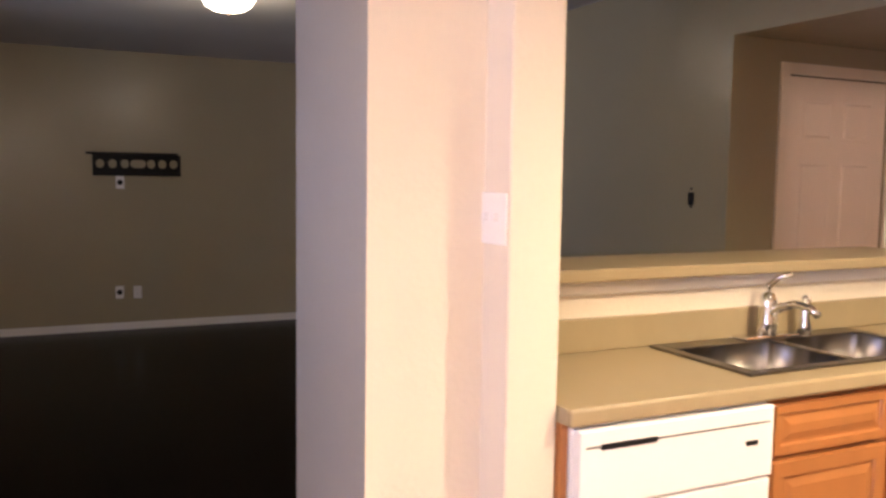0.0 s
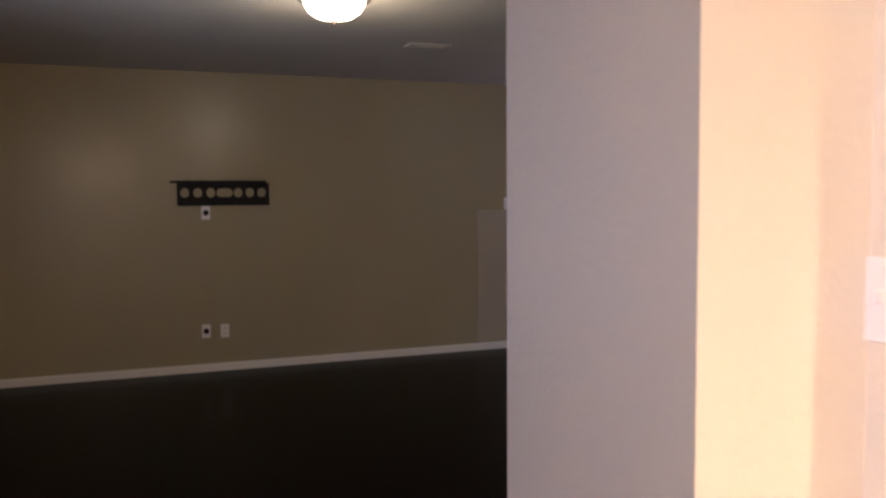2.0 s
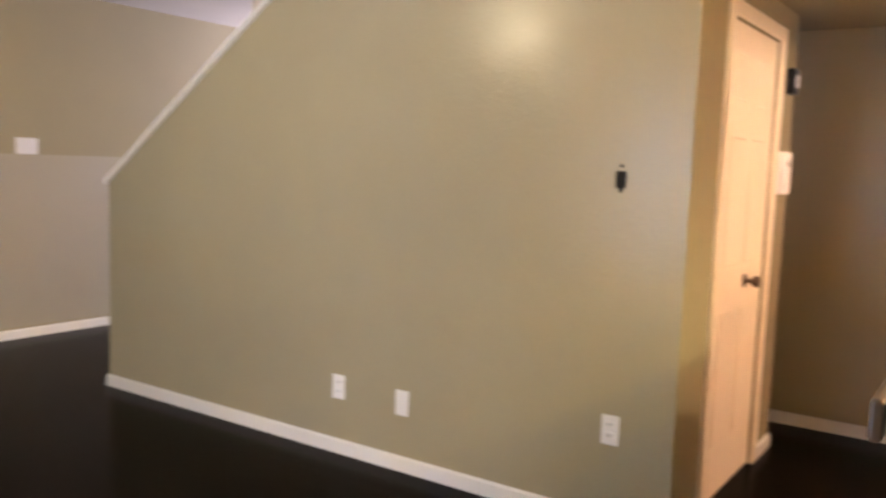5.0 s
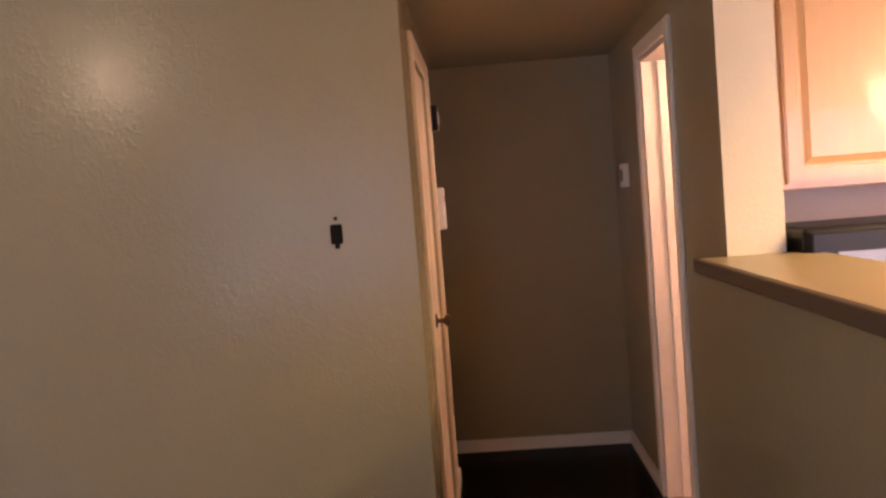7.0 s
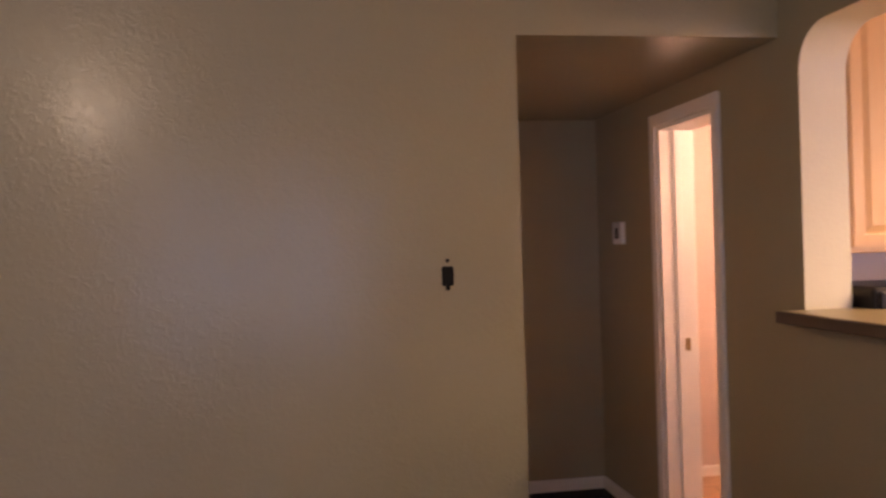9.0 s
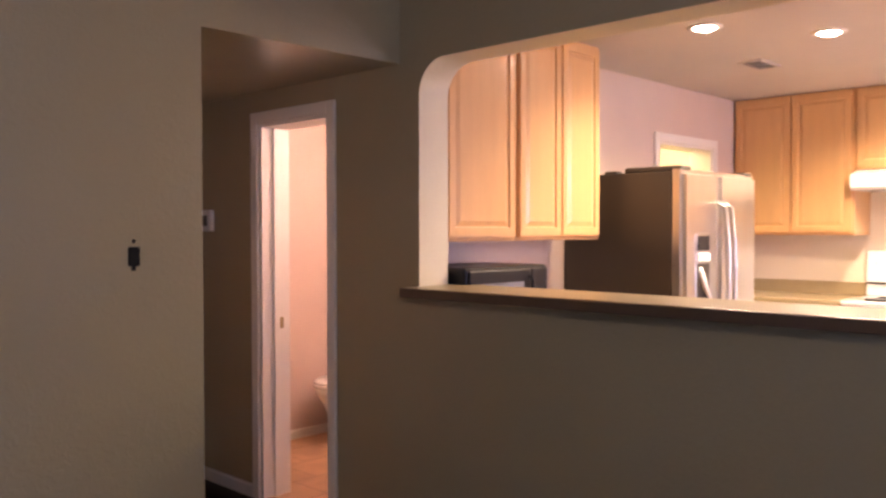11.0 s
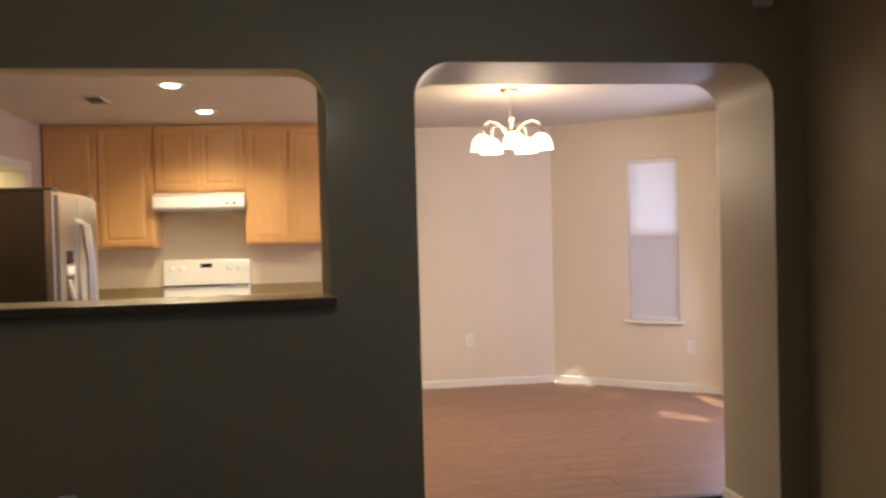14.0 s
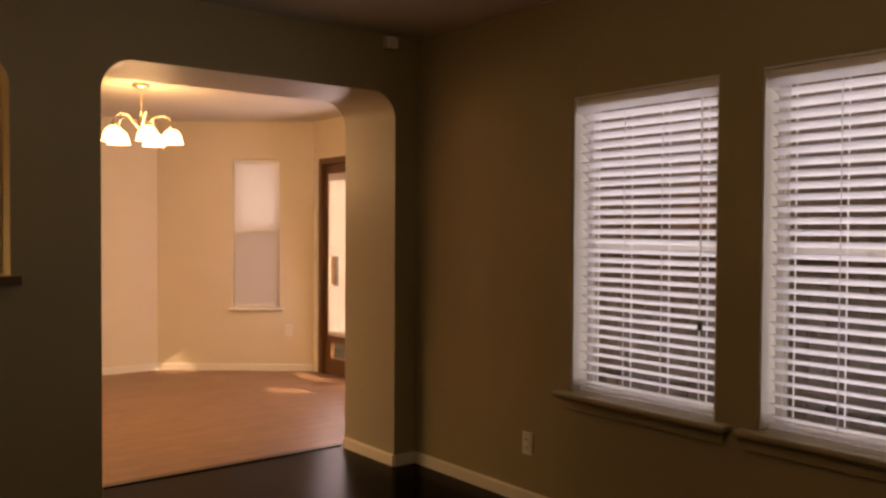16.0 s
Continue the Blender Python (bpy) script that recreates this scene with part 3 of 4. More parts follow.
part("bracket", box(-0.012, 0.012, 0.0, 0.05, -0.01, 0.01, 0.003), PLASTIC, d)
part("lens", box(-0.022, 0.022, -0.025, -0.018, -0.012, 0.02, 0.003), SHADECLOTH, d)

# television bracket
tv = thing("tv_bracket", pose(TV, -2.31, 1.515, 0, 0, 90), "black steel television wall bracket with slots", "tv bracket")
part("top_rail", box(-0.43, 0.36, -0.045, 0.0, 0.088, 0.108, 0.003), BLACKM, tv)
part("bottom_rail", box(-0.375, 0.385, -0.035, 0.0, -0.102, -0.076, 0.003), BLACKM, tv)


def ring(cx, cz, rx, rz, n=20):
    return [(cx + rx * math.cos(2 * math.pi * i / n), cz + rz * math.sin(2 * math.pi * i / n)) for i in range(n)]


def pill(x0, x1, z0, z1):
    h = (z1 - z0) / 2
    right = [(x1 - h + h * math.cos(a), z0 + h + h * math.sin(a)) for a in np.linspace(-math.pi / 2, math.pi / 2, 9)]
    left = [(x0 + h + h * math.cos(a), z0 + h + h * math.sin(a)) for a in np.linspace(math.pi / 2, 1.5 * math.pi, 9)]
    return right + left


holes = [ring(x, 0.006, 0.036, 0.040) for x in (-0.312, -0.207, -0.102, 0.125, 0.222, 0.322)] + [pill(-0.056, 0.080, -0.030, 0.042)]
face = slab("face_plate", [rect(-0.375, 0.385, -0.076, 0.088)] + holes, 0.006, at_y(-0.012), BLACKM)
for key in ("label", "category", "kind", "group"):
    if key in face:
        del face[key]
face.parent = tv
for x in (-0.362, 0.372):
    part("end_lip", box(x - 0.012, x + 0.012, -0.030, -0.0125, -0.075, 0.087, 0.003), BLACKM, tv)

# ceiling fixtures of the living room
lt = thing("ceiling_lamp", pose(-2.86, -2.09, HL), "lit white glass dome lamp with bronze rim", "ceiling lamp")
part("rim", lathe([(0.02, 0.0), (0.185, 0.0), (0.195, -0.02), (0.185, -0.045), (0.165, -0.045), (0.165, -0.02), (0.02, -0.02)], 32), BRONZE, lt, "dark bronze metal rim", smooth=True)
part("glass_dome", lathe([(0.163, -0.03), (0.158, -0.06), (0.135, -0.10), (0.09, -0.128), (0.04, -0.138), (0.003, -0.14)], 32), LITK, lt, "glowing frosted glass dome", smooth=True)
part("finial", lathe([(0.002, -0.139), (0.010, -0.141), (0.012, -0.15), (0.004, -0.16), (0.001, -0.16)], 12), BRONZE, lt)
lamp("POINT", "ceiling_lamp_light", Matrix.Translation((-2.86, -2.09, HL - 0.27)), 14, (1.0, 0.86, 0.64), radius=0.12)


def ceiling_vent(x, y, z, w=0.30, d=0.15, rz=0):
    v = thing("ceiling_vent", pose(x, y, z, 0, 0, rz), "grey metal ceiling air vent", "air vent", "ceiling vents")
    for nm, b in (("frame", (-w / 2, w / 2, -d / 2, -d / 2 + 0.02, -0.012, 0)), ("frame", (-w / 2, w / 2, d / 2 - 0.02, d / 2, -0.012, 0)), ("frame", (-w / 2, -w / 2 + 0.02, -d / 2 + 0.02, d / 2 - 0.02, -0.012, 0)), ("frame", (w / 2 - 0.02, w / 2, -d / 2 + 0.02, d / 2 - 0.02, -0.012, 0))):
        part(nm, box(*b, 0.002), CEIL, v)
    part("backing", box(-w / 2 + 0.02, w / 2 - 0.02, -d / 2 + 0.02, d / 2 - 0.02, -0.003, -0.001), VOID, v)
    for i in range(5):
        y0 = -d / 2 + 0.03 + i * (d - 0.06) / 4
        part("slat", box(-w / 2 + 0.02, w / 2 - 0.02, -0.008, 0.008, -0.001, 0.001), CEIL, v, "", Matrix.Translation((0, y0, -0.007)) @ Matrix.Rotation(radians(35), 4, "X"))


ceiling_vent(-4.16, -1.11, HL, rz=90)
ceiling_vent(2.51, -0.53, HK)
sm = thing("smoke_detector", pose(-4.98, 0.65, HL), "round white smoke detector on ceiling", "smoke detector")
part("housing", lathe([(0.004, 0), (0.068, 0), (0.070, -0.012), (0.058, -0.034), (0.004, -0.038)], 28), PLASTIC, sm, smooth=True)
part("test_button", lathe([(0.002, -0.037), (0.012, -0.038), (0.010, -0.042), (0.002, -0.042)], 12), SHADECLOTH, sm)


# windows with blinds in the living room
def blind_window(name, x0, x1):
    w = x1 - x0
    h = WZ1 - WZ0
    win = thing(name, pose(x1, WIN, WZ0, 0, 0, 180), "white framed window behind slatted blinds", "window")
    win["kind"] = "structure"
    for b in ((0, 0.04, 0.11, 0.155, 0, h), (w - 0.04, w, 0.11, 0.155, 0, h), (0.04, w - 0.04, 0.11, 0.155, 0, 0.04), (0.04, w - 0.04, 0.11, 0.155, h - 0.04, h), (0.04, w - 0.04, 0.118, 0.15, h / 2 - 0.016, h / 2 + 0.016)):
        part("frame", box(*b, 0.004), WHITE, win)
    for z0, z1 in ((0.04, h / 2 - 0.025), (h / 2 + 0.025, h - 0.04)):
        p = part("pane", box(0.04, w - 0.04, 0.128, 0.132, z0, z1), glass, win, "clear glass pane")
        p.visible_shadow = False
    for b in ((0.0005, 0.010, 0.004, 0.109, 0, h), (w - 0.010, w - 0.0005, 0.004, 0.109, 0, h), (0.010, w - 0.010, 0.004, 0.109, h - 0.010, h - 0.0005)):
        part("jamb_liner", box(*b, 0.002), WHITE, win)
    part("sill", box(-0.075, w + 0.075, -0.055, 0.10, -0.028, -0.001, 0.008), TAN, win, "tan painted window stool")
    part("apron", box(-0.045, w + 0.045, -0.016, -0.001, -0.085, -0.029, 0.004), TAN, win, "tan painted apron board")
    bl = thing("window_blind", pose(x1, WIN, WZ0, 0, 0, 180), "white slatted blind lowered and half open", "blind", "window blinds")
    part("headrail", box(0.012, w - 0.012, 0.02, 0.085, h - 0.050, h - 0.012, 0.004), SLAT, bl)
    part("valance", box(0.014, w - 0.014, 0.014, 0.018, h - 0.082, h - 0.046, 0.0015), BLINDSLAT, bl)
    part("bottom_rail", box(0.024, w - 0.024, 0.03, 0.08, 0.012, 0.030, 0.005), BLINDSLAT, bl)
    me = None
    z = 0.052
    while z < h - 0.09:
        if me is None:
            bm = bmesh.new()
            rows = [[bm.verts.new((x, y, 0.004 * (1 - (y / 0.025) ** 2) + zz)) for y in (-0.025, -0.012, 0.0, 0.012, 0.025)] for zz in (0.0, 0.0028) for x in (0.026, w - 0.026)]
            a, b, c2, d2 = rows
            for i in range(4):
                bm.faces.new((a[i], a[i + 1], b[i + 1], b[i]))
                bm.faces.new((c2[i], d2[i], d2[i + 1], c2[i + 1]))
            for p, q in ((a, c2), (b, d2)):
                for i in range(4):
                    bm.faces.new((p[i], p[i + 1], q[i + 1], q[i]))
            for i in (0, 4):
                bm.faces.new((a[i], b[i], d2[i], c2[i]))
            ob = part("slat", bm, BLINDSLAT, bl)
            me = ob.data
        else:
            ob = link("slat", me, BLINDSLAT, bl)
        tilt = -27 + random.uniform(-2.5, 2.5)
        ob.matrix_basis = Matrix.Translation((0, 0.055, z)) @ Matrix.Rotation(radians(tilt), 4, "X") @ Matrix.Rotation(radians(random.uniform(-0.25, 0.25)), 4, "Y")
        z += 0.0452
    for x in (0.10, w * 0.37, w * 0.63, w - 0.10):
        part("ladder_cord", box(x - 0.002, x + 0.002, 0.0265, 0.028, 0.02, h - 0.06), BLINDSLAT, bl)
        part("ladder_cord", box(x - 0.002, x + 0.002, 0.082, 0.0835, 0.02, h - 0.06), BLINDSLAT, bl)
    part("pull_cord", tube([(w - 0.09, 0.018, h - 0.06), (w - 0.088, 0.016, 0.6), (w - 0.09, 0.016, 0.40)], 0.0016, 6), SLAT, bl)
    part("tassel", lathe([(0.002, 0.0), (0.012, 0.006), (0.009, 0.04), (0.002, 0.045)], 10), FRSIDE, bl, "dark cord tassel", Matrix.Translation((w - 0.09, 0.016, 0.36)))


blind_window("window_1", *W1)
blind_window("window_2", *W2)

# pass-through ledge
ld = thing("pass_through_ledge", pose(0, 0, 0), "tan laminate bar ledge across the pass-through", "ledge")
part("ledge_top", box(-0.088, 0.27, PASS0 - 0.026, PASS1 + 0.020, LEDGE - 0.038, LEDGE, 0.008, 3), LAMINATE, ld)
# front strip has its shade put into the colour
part("ledge_edge", box(-0.102, -0.089, PASS0 - 0.026, PASS1 + 0.020, LEDGE - 0.042, LEDGE - 0.001, 0.005, 3), EDGESHADE, ld, "brown laminate front edge darkened with painted shade")
part("ledge_trim", box(0.181, 0.205, PASS0 - 0.03, KN - 0.002, LEDGE - 0.085, LEDGE - 0.039, 0.006), WHITE, ld, "cream trim board under the ledge")


# ---- kitchen ----
def door_mesh(w, h, t=0.02, rail=0.055):
    bm = box(0, w, -t, 0, 0, h)
    f = min(bm.faces, key=lambda q: q.calc_center_median().y)
    bmesh.ops.bevel(bm, geom=[e for e in f.edges], offset=0.005, segments=2, affect="EDGES")
    f = max((q for q in bm.faces if q.normal.y < -0.9), key=lambda q: q.calc_area())
    rl = min(rail, w * 0.24, h * 0.28)
    bmesh.ops.inset_region(bm, faces=[f], thickness=rl, depth=0)
    bmesh.ops.inset_region(bm, faces=[f], thickness=0.006, depth=-0.008)
    bmesh.ops.inset_region(bm, faces=[f], thickness=0.010, depth=0.0)
    bmesh.ops.inset_region(bm, faces=[f], thickness=min(0.03, w * 0.1), depth=0.007)
    return bm


def cabinet(name, m, w, d, h, cols, wood, label, toe=0.0, drawer=0.0, group="", edge=0.012, body_top=None):
    """A cabinet with its front at y 0, facing -y, from x 0 to w. cols: widths of its doors."""
    c = thing(name, m, label, "cabinet", group)
    part("body", box(0, w, 0.0, d, toe, body_top or h, 0.002, 1), wood, c)
    if body_top:
        part("front_rail", box(0, w, 0, 0.018, body_top + 0.001, h), wood, c)
    if toe:
        part("toe_kick", box(0.01, w - 0.01, 0.07, d - 0.01, 0, toe), BLACKP, c)
    x = edge
    tot = sum(cols)
    for cw in cols:
        ww = cw / tot * (w - 2 * edge)
        top = h - 0.02 - (drawer + 0.012 if drawer else 0)
        z0 = toe + 0.02
        part("cabinet_door", door_mesh(ww - 0.008, top - z0), wood, c, "", Matrix.Translation((x + 0.004, -0.001, z0)))
        if drawer:
            part("drawer_front", door_mesh(ww - 0.008, drawer, rail=0.03), wood, c, "", Matrix.Translation((x + 0.004, -0.001, h - 0.02 - drawer)))
        x += ww
    return c


CT = 0.94
up = dict(wood=MAPLE, group="upper cabinets")
cabinet("upper_cabinet", pose(0.185, -0.085, 1.385), 0.51, 0.333, HK - 1.387, [1], label="honey maple upper cabinet with one raised-panel door", **up)
cabinet("upper_cabinet", pose(0.697, -0.085, 1.385), 0.735, 0.333, HK - 1.387, [1, 1], label="honey maple upper cabinet with two raised-panel doors", **up)
cabinet("upper_cabinet", pose(3.85, 0.24, 1.395, 0, 0, -90), 0.895, 0.348, HK - 1.397, [1, 1], label="honey maple upper cabinet beside the range hood", **up)
cabinet("upper_cabinet", pose(3.85, -0.657, 1.865, 0, 0, -90), 0.757, 0.348, HK - 1.867, [1, 1], label="short honey maple cabinet over the range hood", **up)
cabinet("upper_cabinet", pose(3.85, -1.416, 1.395, 0, 0, -90), 0.76, 0.348, HK - 1.397, [1, 1], label="honey maple upper cabinet beside the range hood", **up)
lo = dict(toe=0.1, drawer=0.14, group="base cabinets")
cabinet("base_cabinet", pose(3.60, 0.24, 0, 0, 0, -90), 0.89, 0.59, CT - 0.04, [1, 1], MAPLE, "honey maple base cabinet beside the range", **lo)
cabinet("base_cabinet", pose(3.60, -1.42, 0, 0, 0, -90), 0.76, 0.59, CT - 0.04, [1, 1], MAPLE, "honey maple base cabinet beside the range", **lo)
cabinet("base_cabinet", pose(0.72, -0.36, 0), 0.82, 0.60, CT - 0.04, [1, 1], MAPLE, "honey maple base cabinet on the side wall", **lo)
cabinet("base_cabinet", pose(0.675, -1.435, 0, 0, 0, 90), 0.92, 0.47, CT - 0.04, [1, 1], ORANGEW, "orange stained sink base cabinet", body_top=CT - 0.2, **lo)
part("filler_panel", box(0.19, 0.678, -2.063, -2.042, 0.0, CT - 0.04, 0.002), ORANGEW, tagged(new("cabinet_end_panel"), "orange stained cabinet end panel", "cabinet panel"))


ct = thing("sink_counter", pose(0, 0, 0), "tan laminate counter with backsplash and sink cutout", "counter")
SK = (0.235, 0.61, -1.42, -0.60)
for b in ((0.19, 0.70, -2.063, SK[2]), (0.19, 0.70, SK[3], KN - 0.004), (0.19, SK[0], SK[2], SK[3]), (SK[1], 0.70, SK[2], SK[3])):
    part("counter_top", box(*b, CT - 0.038, CT), LAMINATE, ct)
part("counter_edge", box(0.695, 0.715, -2.063, -0.38, CT - 0.042, CT + 0.001, 0.009, 3), LAMINATE, ct, "rounded laminate front edge")
part("backsplash", box(0.181, 0.20, -2.063, KN - 0.003, CT, CT + 0.10, 0.004), LAMINATE, ct)
ct = thing("side_counter", pose(0, 0, 0), "tan laminate counter on the side wall", "counter")
part("counter_top", box(0.72, 1.55, -0.38, KN - 0.002, CT - 0.038, CT, 0.008, 3), LAMINATE, ct)
part("backsplash", box(0.71, 1.55, KN - 0.02, KN - 0.001, CT, CT + 0.10, 0.004), LAMINATE, ct)
for y0, y1 in ((-0.655, 0.24), (-2.18, -1.418)):
    ct = thing("back_counter", pose(0, 0, 0), "tan laminate counter beside the white range", "counter", "back counters")
    part("counter_top", box(3.57, KB - 0.002, y0, y1, CT - 0.038, CT, 0.008, 3), LAMINATE, ct)
    part("backsplash", box(KB - 0.02, KB - 0.001, y0, y1, CT, CT + 0.10, 0.004), LAMINATE, ct)

# sink and tap
sk = thing("double_sink", pose(0, 0, CT), "stainless steel double bowl sink set in counter", "sink")
for b in ((SK[0] - 0.02, SK[1] + 0.02, SK[2] - 0.02, SK[2] + 0.02), (SK[0] - 0.02, SK[1] + 0.02, SK[3] - 0.02, SK[3] + 0.02), (SK[1] - 0.015, SK[1] + 0.02, SK[2] + 0.02, SK[3] - 0.02), (SK[0] - 0.02, SK[0] + 0.06, SK[2] + 0.02, SK[3] - 0.02), (SK[0] + 0.06, SK[1] - 0.015, -1.025, -0.995)):
    part("rim", box(*b, 0.0, 0.008, 0.003), SINKSTEEL, sk)
for y0, y1 in ((SK[2] + 0.02, -1.025), (-0.995, SK[3] - 0.02)):
    bm = bmesh.new()
    add_box(bm, SK[0] + 0.06, SK[1] - 0.015, y0, y1, -0.17, 0.004)
    top = max(bm.faces, key=lambda f: f.calc_center_median().z)
    bmesh.ops.delete(bm, geom=[top], context="FACES_ONLY")
    bmesh.ops.bevel(bm, geom=[e for e in bm.edges if not e.is_boundary], offset=0.03, segments=3, affect="EDGES")
    ob = part("bowl", bm, SINKSTEEL, sk, smooth=True)
    cup = part("strainer_cup", lathe([(0.004, 0.0), (0.036, 0.0), (0.042, 0.05), (0.046, 0.052), (0.046, 0.056), (0.038, 0.056), (0.032, 0.006), (0.004, 0.004)], 20), CHROME, ob, "bright steel strainer basket", Matrix.Translation((0.43, (y0 + y1) / 2, -0.163)), True)
    part("drain", lathe([(0.004, 0.0), (0.042, 0.0), (0.045, 0.004), (0.03, 0.005), (0.004, 0.002)], 20), CHROME, ob, "", Matrix.Translation((0.43, (y0 + y1) / 2, -0.169)))
fa = thing("kitchen_faucet", pose(0.262, -1.0, CT + 0.008), "chrome kitchen tap with lever and side spray", "faucet")
part("deck_plate", box(-0.03, 0.03, -0.12, 0.12, 0, 0.012, 0.005), CHROME, fa)
part("tap_body", lathe([(0.004, 0.01), (0.032, 0.01), (0.030, 0.05), (0.026, 0.10), (0.028, 0.12), (0.02, 0.145), (0.004, 0.15)]), CHROME, fa, smooth=True)
part("spout", tube([(0.0, 0, 0.07), (0.05, 0, 0.105), (0.11, 0, 0.125), (0.17, 0, 0.12), (0.195, 0, 0.10)], [0.016, 0.015, 0.013, 0.012, 0.012], 10), CHROME, fa, smooth=True)
part("lever", tube([(0, 0, 0.14), (-0.005, 0.01, 0.17), (0.02, 0.03, 0.20), (0.05, 0.045, 0.212)], [0.012, 0.010, 0.008, 0.009], 8), CHROME, fa, smooth=True)
part("side_spray", lathe([(0.004, 0.0), (0.024, 0.0), (0.020, 0.03), (0.014, 0.05), (0.017, 0.10), (0.012, 0.125), (0.004, 0.13)]), CHROME, fa, "", Matrix.Translation((0.0, 0.17, 0)), True)

# dishwasher
dw = thing("dishwasher", pose(0.685, -2.04, 0, 0, 0, 90), "white dishwasher with control panel under the counter", "dishwasher")
part("tub", box(0.0, 0.60, 0.0, 0.46, 0.10, CT - 0.045), APPL, dw)
part("door_panel", box(0.004, 0.596, -0.028, 0.0, 0.12, 0.70, 0.006), APPL, dw)
part("control_panel", box(0.004, 0.596, -0.034, 0.0, 0.706, CT - 0.05, 0.006), APPL, dw)
part("panel_seam", box(0.02, 0.58, -0.0352, -0.033, CT - 0.0925, CT - 0.0885), FRSIDE, dw)
part("grip_recess", box(0.06, 0.22, -0.0365, -0.033, CT - 0.099, CT - 0.085, 0.001), BLACKP, dw, "dark grip slot")
part("latch_mark", box(0.50, 0.54, -0.037, -0.033, CT - 0.145, CT - 0.133, 0.001), BLACKP, dw)
part("kick_plate", box(0.01, 0.59, 0.04, 0.05, 0, 0.10), BLACKP, dw)

# refrigerator
fr = thing("refrigerator", pose(1.572, -0.456, 0), "stainless side-by-side refrigerator with dark sides and dispenser", "refrigerator")
part("case", box(0, 0.91, 0, 0.70, 0.02, 1.755, 0.006), FRSIDE, fr, "dark grey enamel case")
part("top_hinge_cover", box(0.015, 0.13, -0.05, 0.30, 1.756, 1.785, 0.008), FRSIDE, fr)
part("top_cable_cap", box(0.03, 0.09, 0.36, 0.44, 1.756, 1.772, 0.006), FRSIDE, fr)
part("top_hinge_cover", box(0.79, 0.89, -0.05, 0.10, 1.756, 1.78, 0.006), FRSIDE, fr)


def fridge_door(x0, x1):
    bm = box(x0, x1, -0.075, -0.006, 0.06, 1.765, 0.0)
    es = [e for e in bm.edges if all(v.co.y < -0.07 for v in e.verts)]
    bmesh.ops.bevel(bm, geom=es, offset=0.028, segments=5, affect="EDGES")
    return part("fridge_door", bm, STEEL, fr)


a = fridge_door(0.002, 0.41)
b2 = fridge_door(0.418, 0.908)
for dd, x in ((a, 0.375), (b2, 0.455)):
    part("door_handle", tube([(x, -0.075, 0.70), (x, -0.125, 0.74), (x, -0.145, 0.95), (x, -0.15, 1.15), (x, -0.145, 1.35), (x, -0.125, 1.56), (x, -0.075, 1.60)], 0.015, 10), STEEL, dd, smooth=True)
dp = part("dispenser", box(0.125, 0.295, -0.080, -0.07, 1.01, 1.42, 0.006), STEEL, a, "water and ice dispenser bezel")
part("display", box(0.145, 0.275, -0.085, -0.079, 1.325, 1.405, 0.003), BLACKP, dp, "black display window")
part("button_strip", box(0.140, 0.280, -0.090, -0.079, 1.262, 1.308, 0.004), PLASTIC, dp, "pale button strip")
part("recess", box(0.140, 0.280, -0.083, -0.079, 1.035, 1.252, 0.003), FRSIDE, dp, "dark cup recess")
# pale diagonal bar stands in for the highlight across the cup recess
part("recess_glint", tube([(0.165, -0.086, 1.23), (0.19, -0.094, 1.15), (0.255, -0.098, 1.06)], [0.012, 0.016, 0.012], 8), PLASTIC, dp, "diagonal highlight made as a pale bar", smooth=True)
part("tray", box(0.135, 0.285, -0.105, -0.078, 1.012, 1.032, 0.004), STEEL, dp)

# black microwave on the side counter
mw = thing("microwave", pose(0.205, -0.20, CT), "black microwave oven with glass door", "microwave")
part("housing", box(0, 0.60, 0.0, 0.40, 0.012, 0.33, 0.014, 3), BLACKP, mw)
part("door_glass", box(0.015, 0.46, -0.016, 0.0, 0.03, 0.315, 0.008), BLACKP, mw)
# reflection in the door glass, painted as a grey band
part("window_band", box(0.09, 0.40, -0.018, -0.015, 0.06, 0.255, 0.003), GLASSREFLECT, mw, "window with a painted grey reflection")
part("control_panel", box(0.465, 0.588, -0.014, 0.0, 0.03, 0.315, 0.006), BLACKP, mw)
part("door_handle", tube([(0.44, -0.014, 0.06), (0.44, -0.04, 0.08), (0.44, -0.04, 0.26), (0.44, -0.014, 0.28)], 0.008, 8), BLACKP, mw)
for i in range(4):
    part("foot", lathe([(0.002, 0), (0.014, 0), (0.014, 0.014), (0.002, 0.014)], 10), BLACKP, mw, "", Matrix.Translation((0.04 + 0.52 * (i % 2), 0.05 + 0.30 * (i // 2), 0)))

# range and hood
rg = thing("range", pose(3.58, -0.657, 0, 0, 0, -90), "white electric range with black cooktop trim and back panel", "range")
part("body", box(0, 0.757, 0.02, 0.60, 0.03, CT - 0.02, 0.004), APPL, rg)
part("cooktop", box(-0.002, 0.759, -0.01, 0.60, CT - 0.02, CT + 0.004, 0.006), APPL, rg)
part("oven_door", box(0.01, 0.747, -0.02, 0.02, 0.22, CT - 0.10, 0.008), APPL, rg)
part("oven_window", box(0.16, 0.60, -0.023, -0.018, 0.36, 0.66, 0.004), BLACKP, rg)
part("oven_handle", tube([(0.08, -0.02, 0.79), (0.09, -0.06, 0.79), (0.67, -0.06, 0.79), (0.68, -0.02, 0.79)], 0.011, 8), APPL, rg)
part("storage_drawer", box(0.01, 0.747, -0.015, 0.02, 0.05, 0.205, 0.006), APPL, rg)
part("back_panel", box(0, 0.757, 0.53, 0.61, CT + 0.004, 1.275, 0.012), APPL, rg)
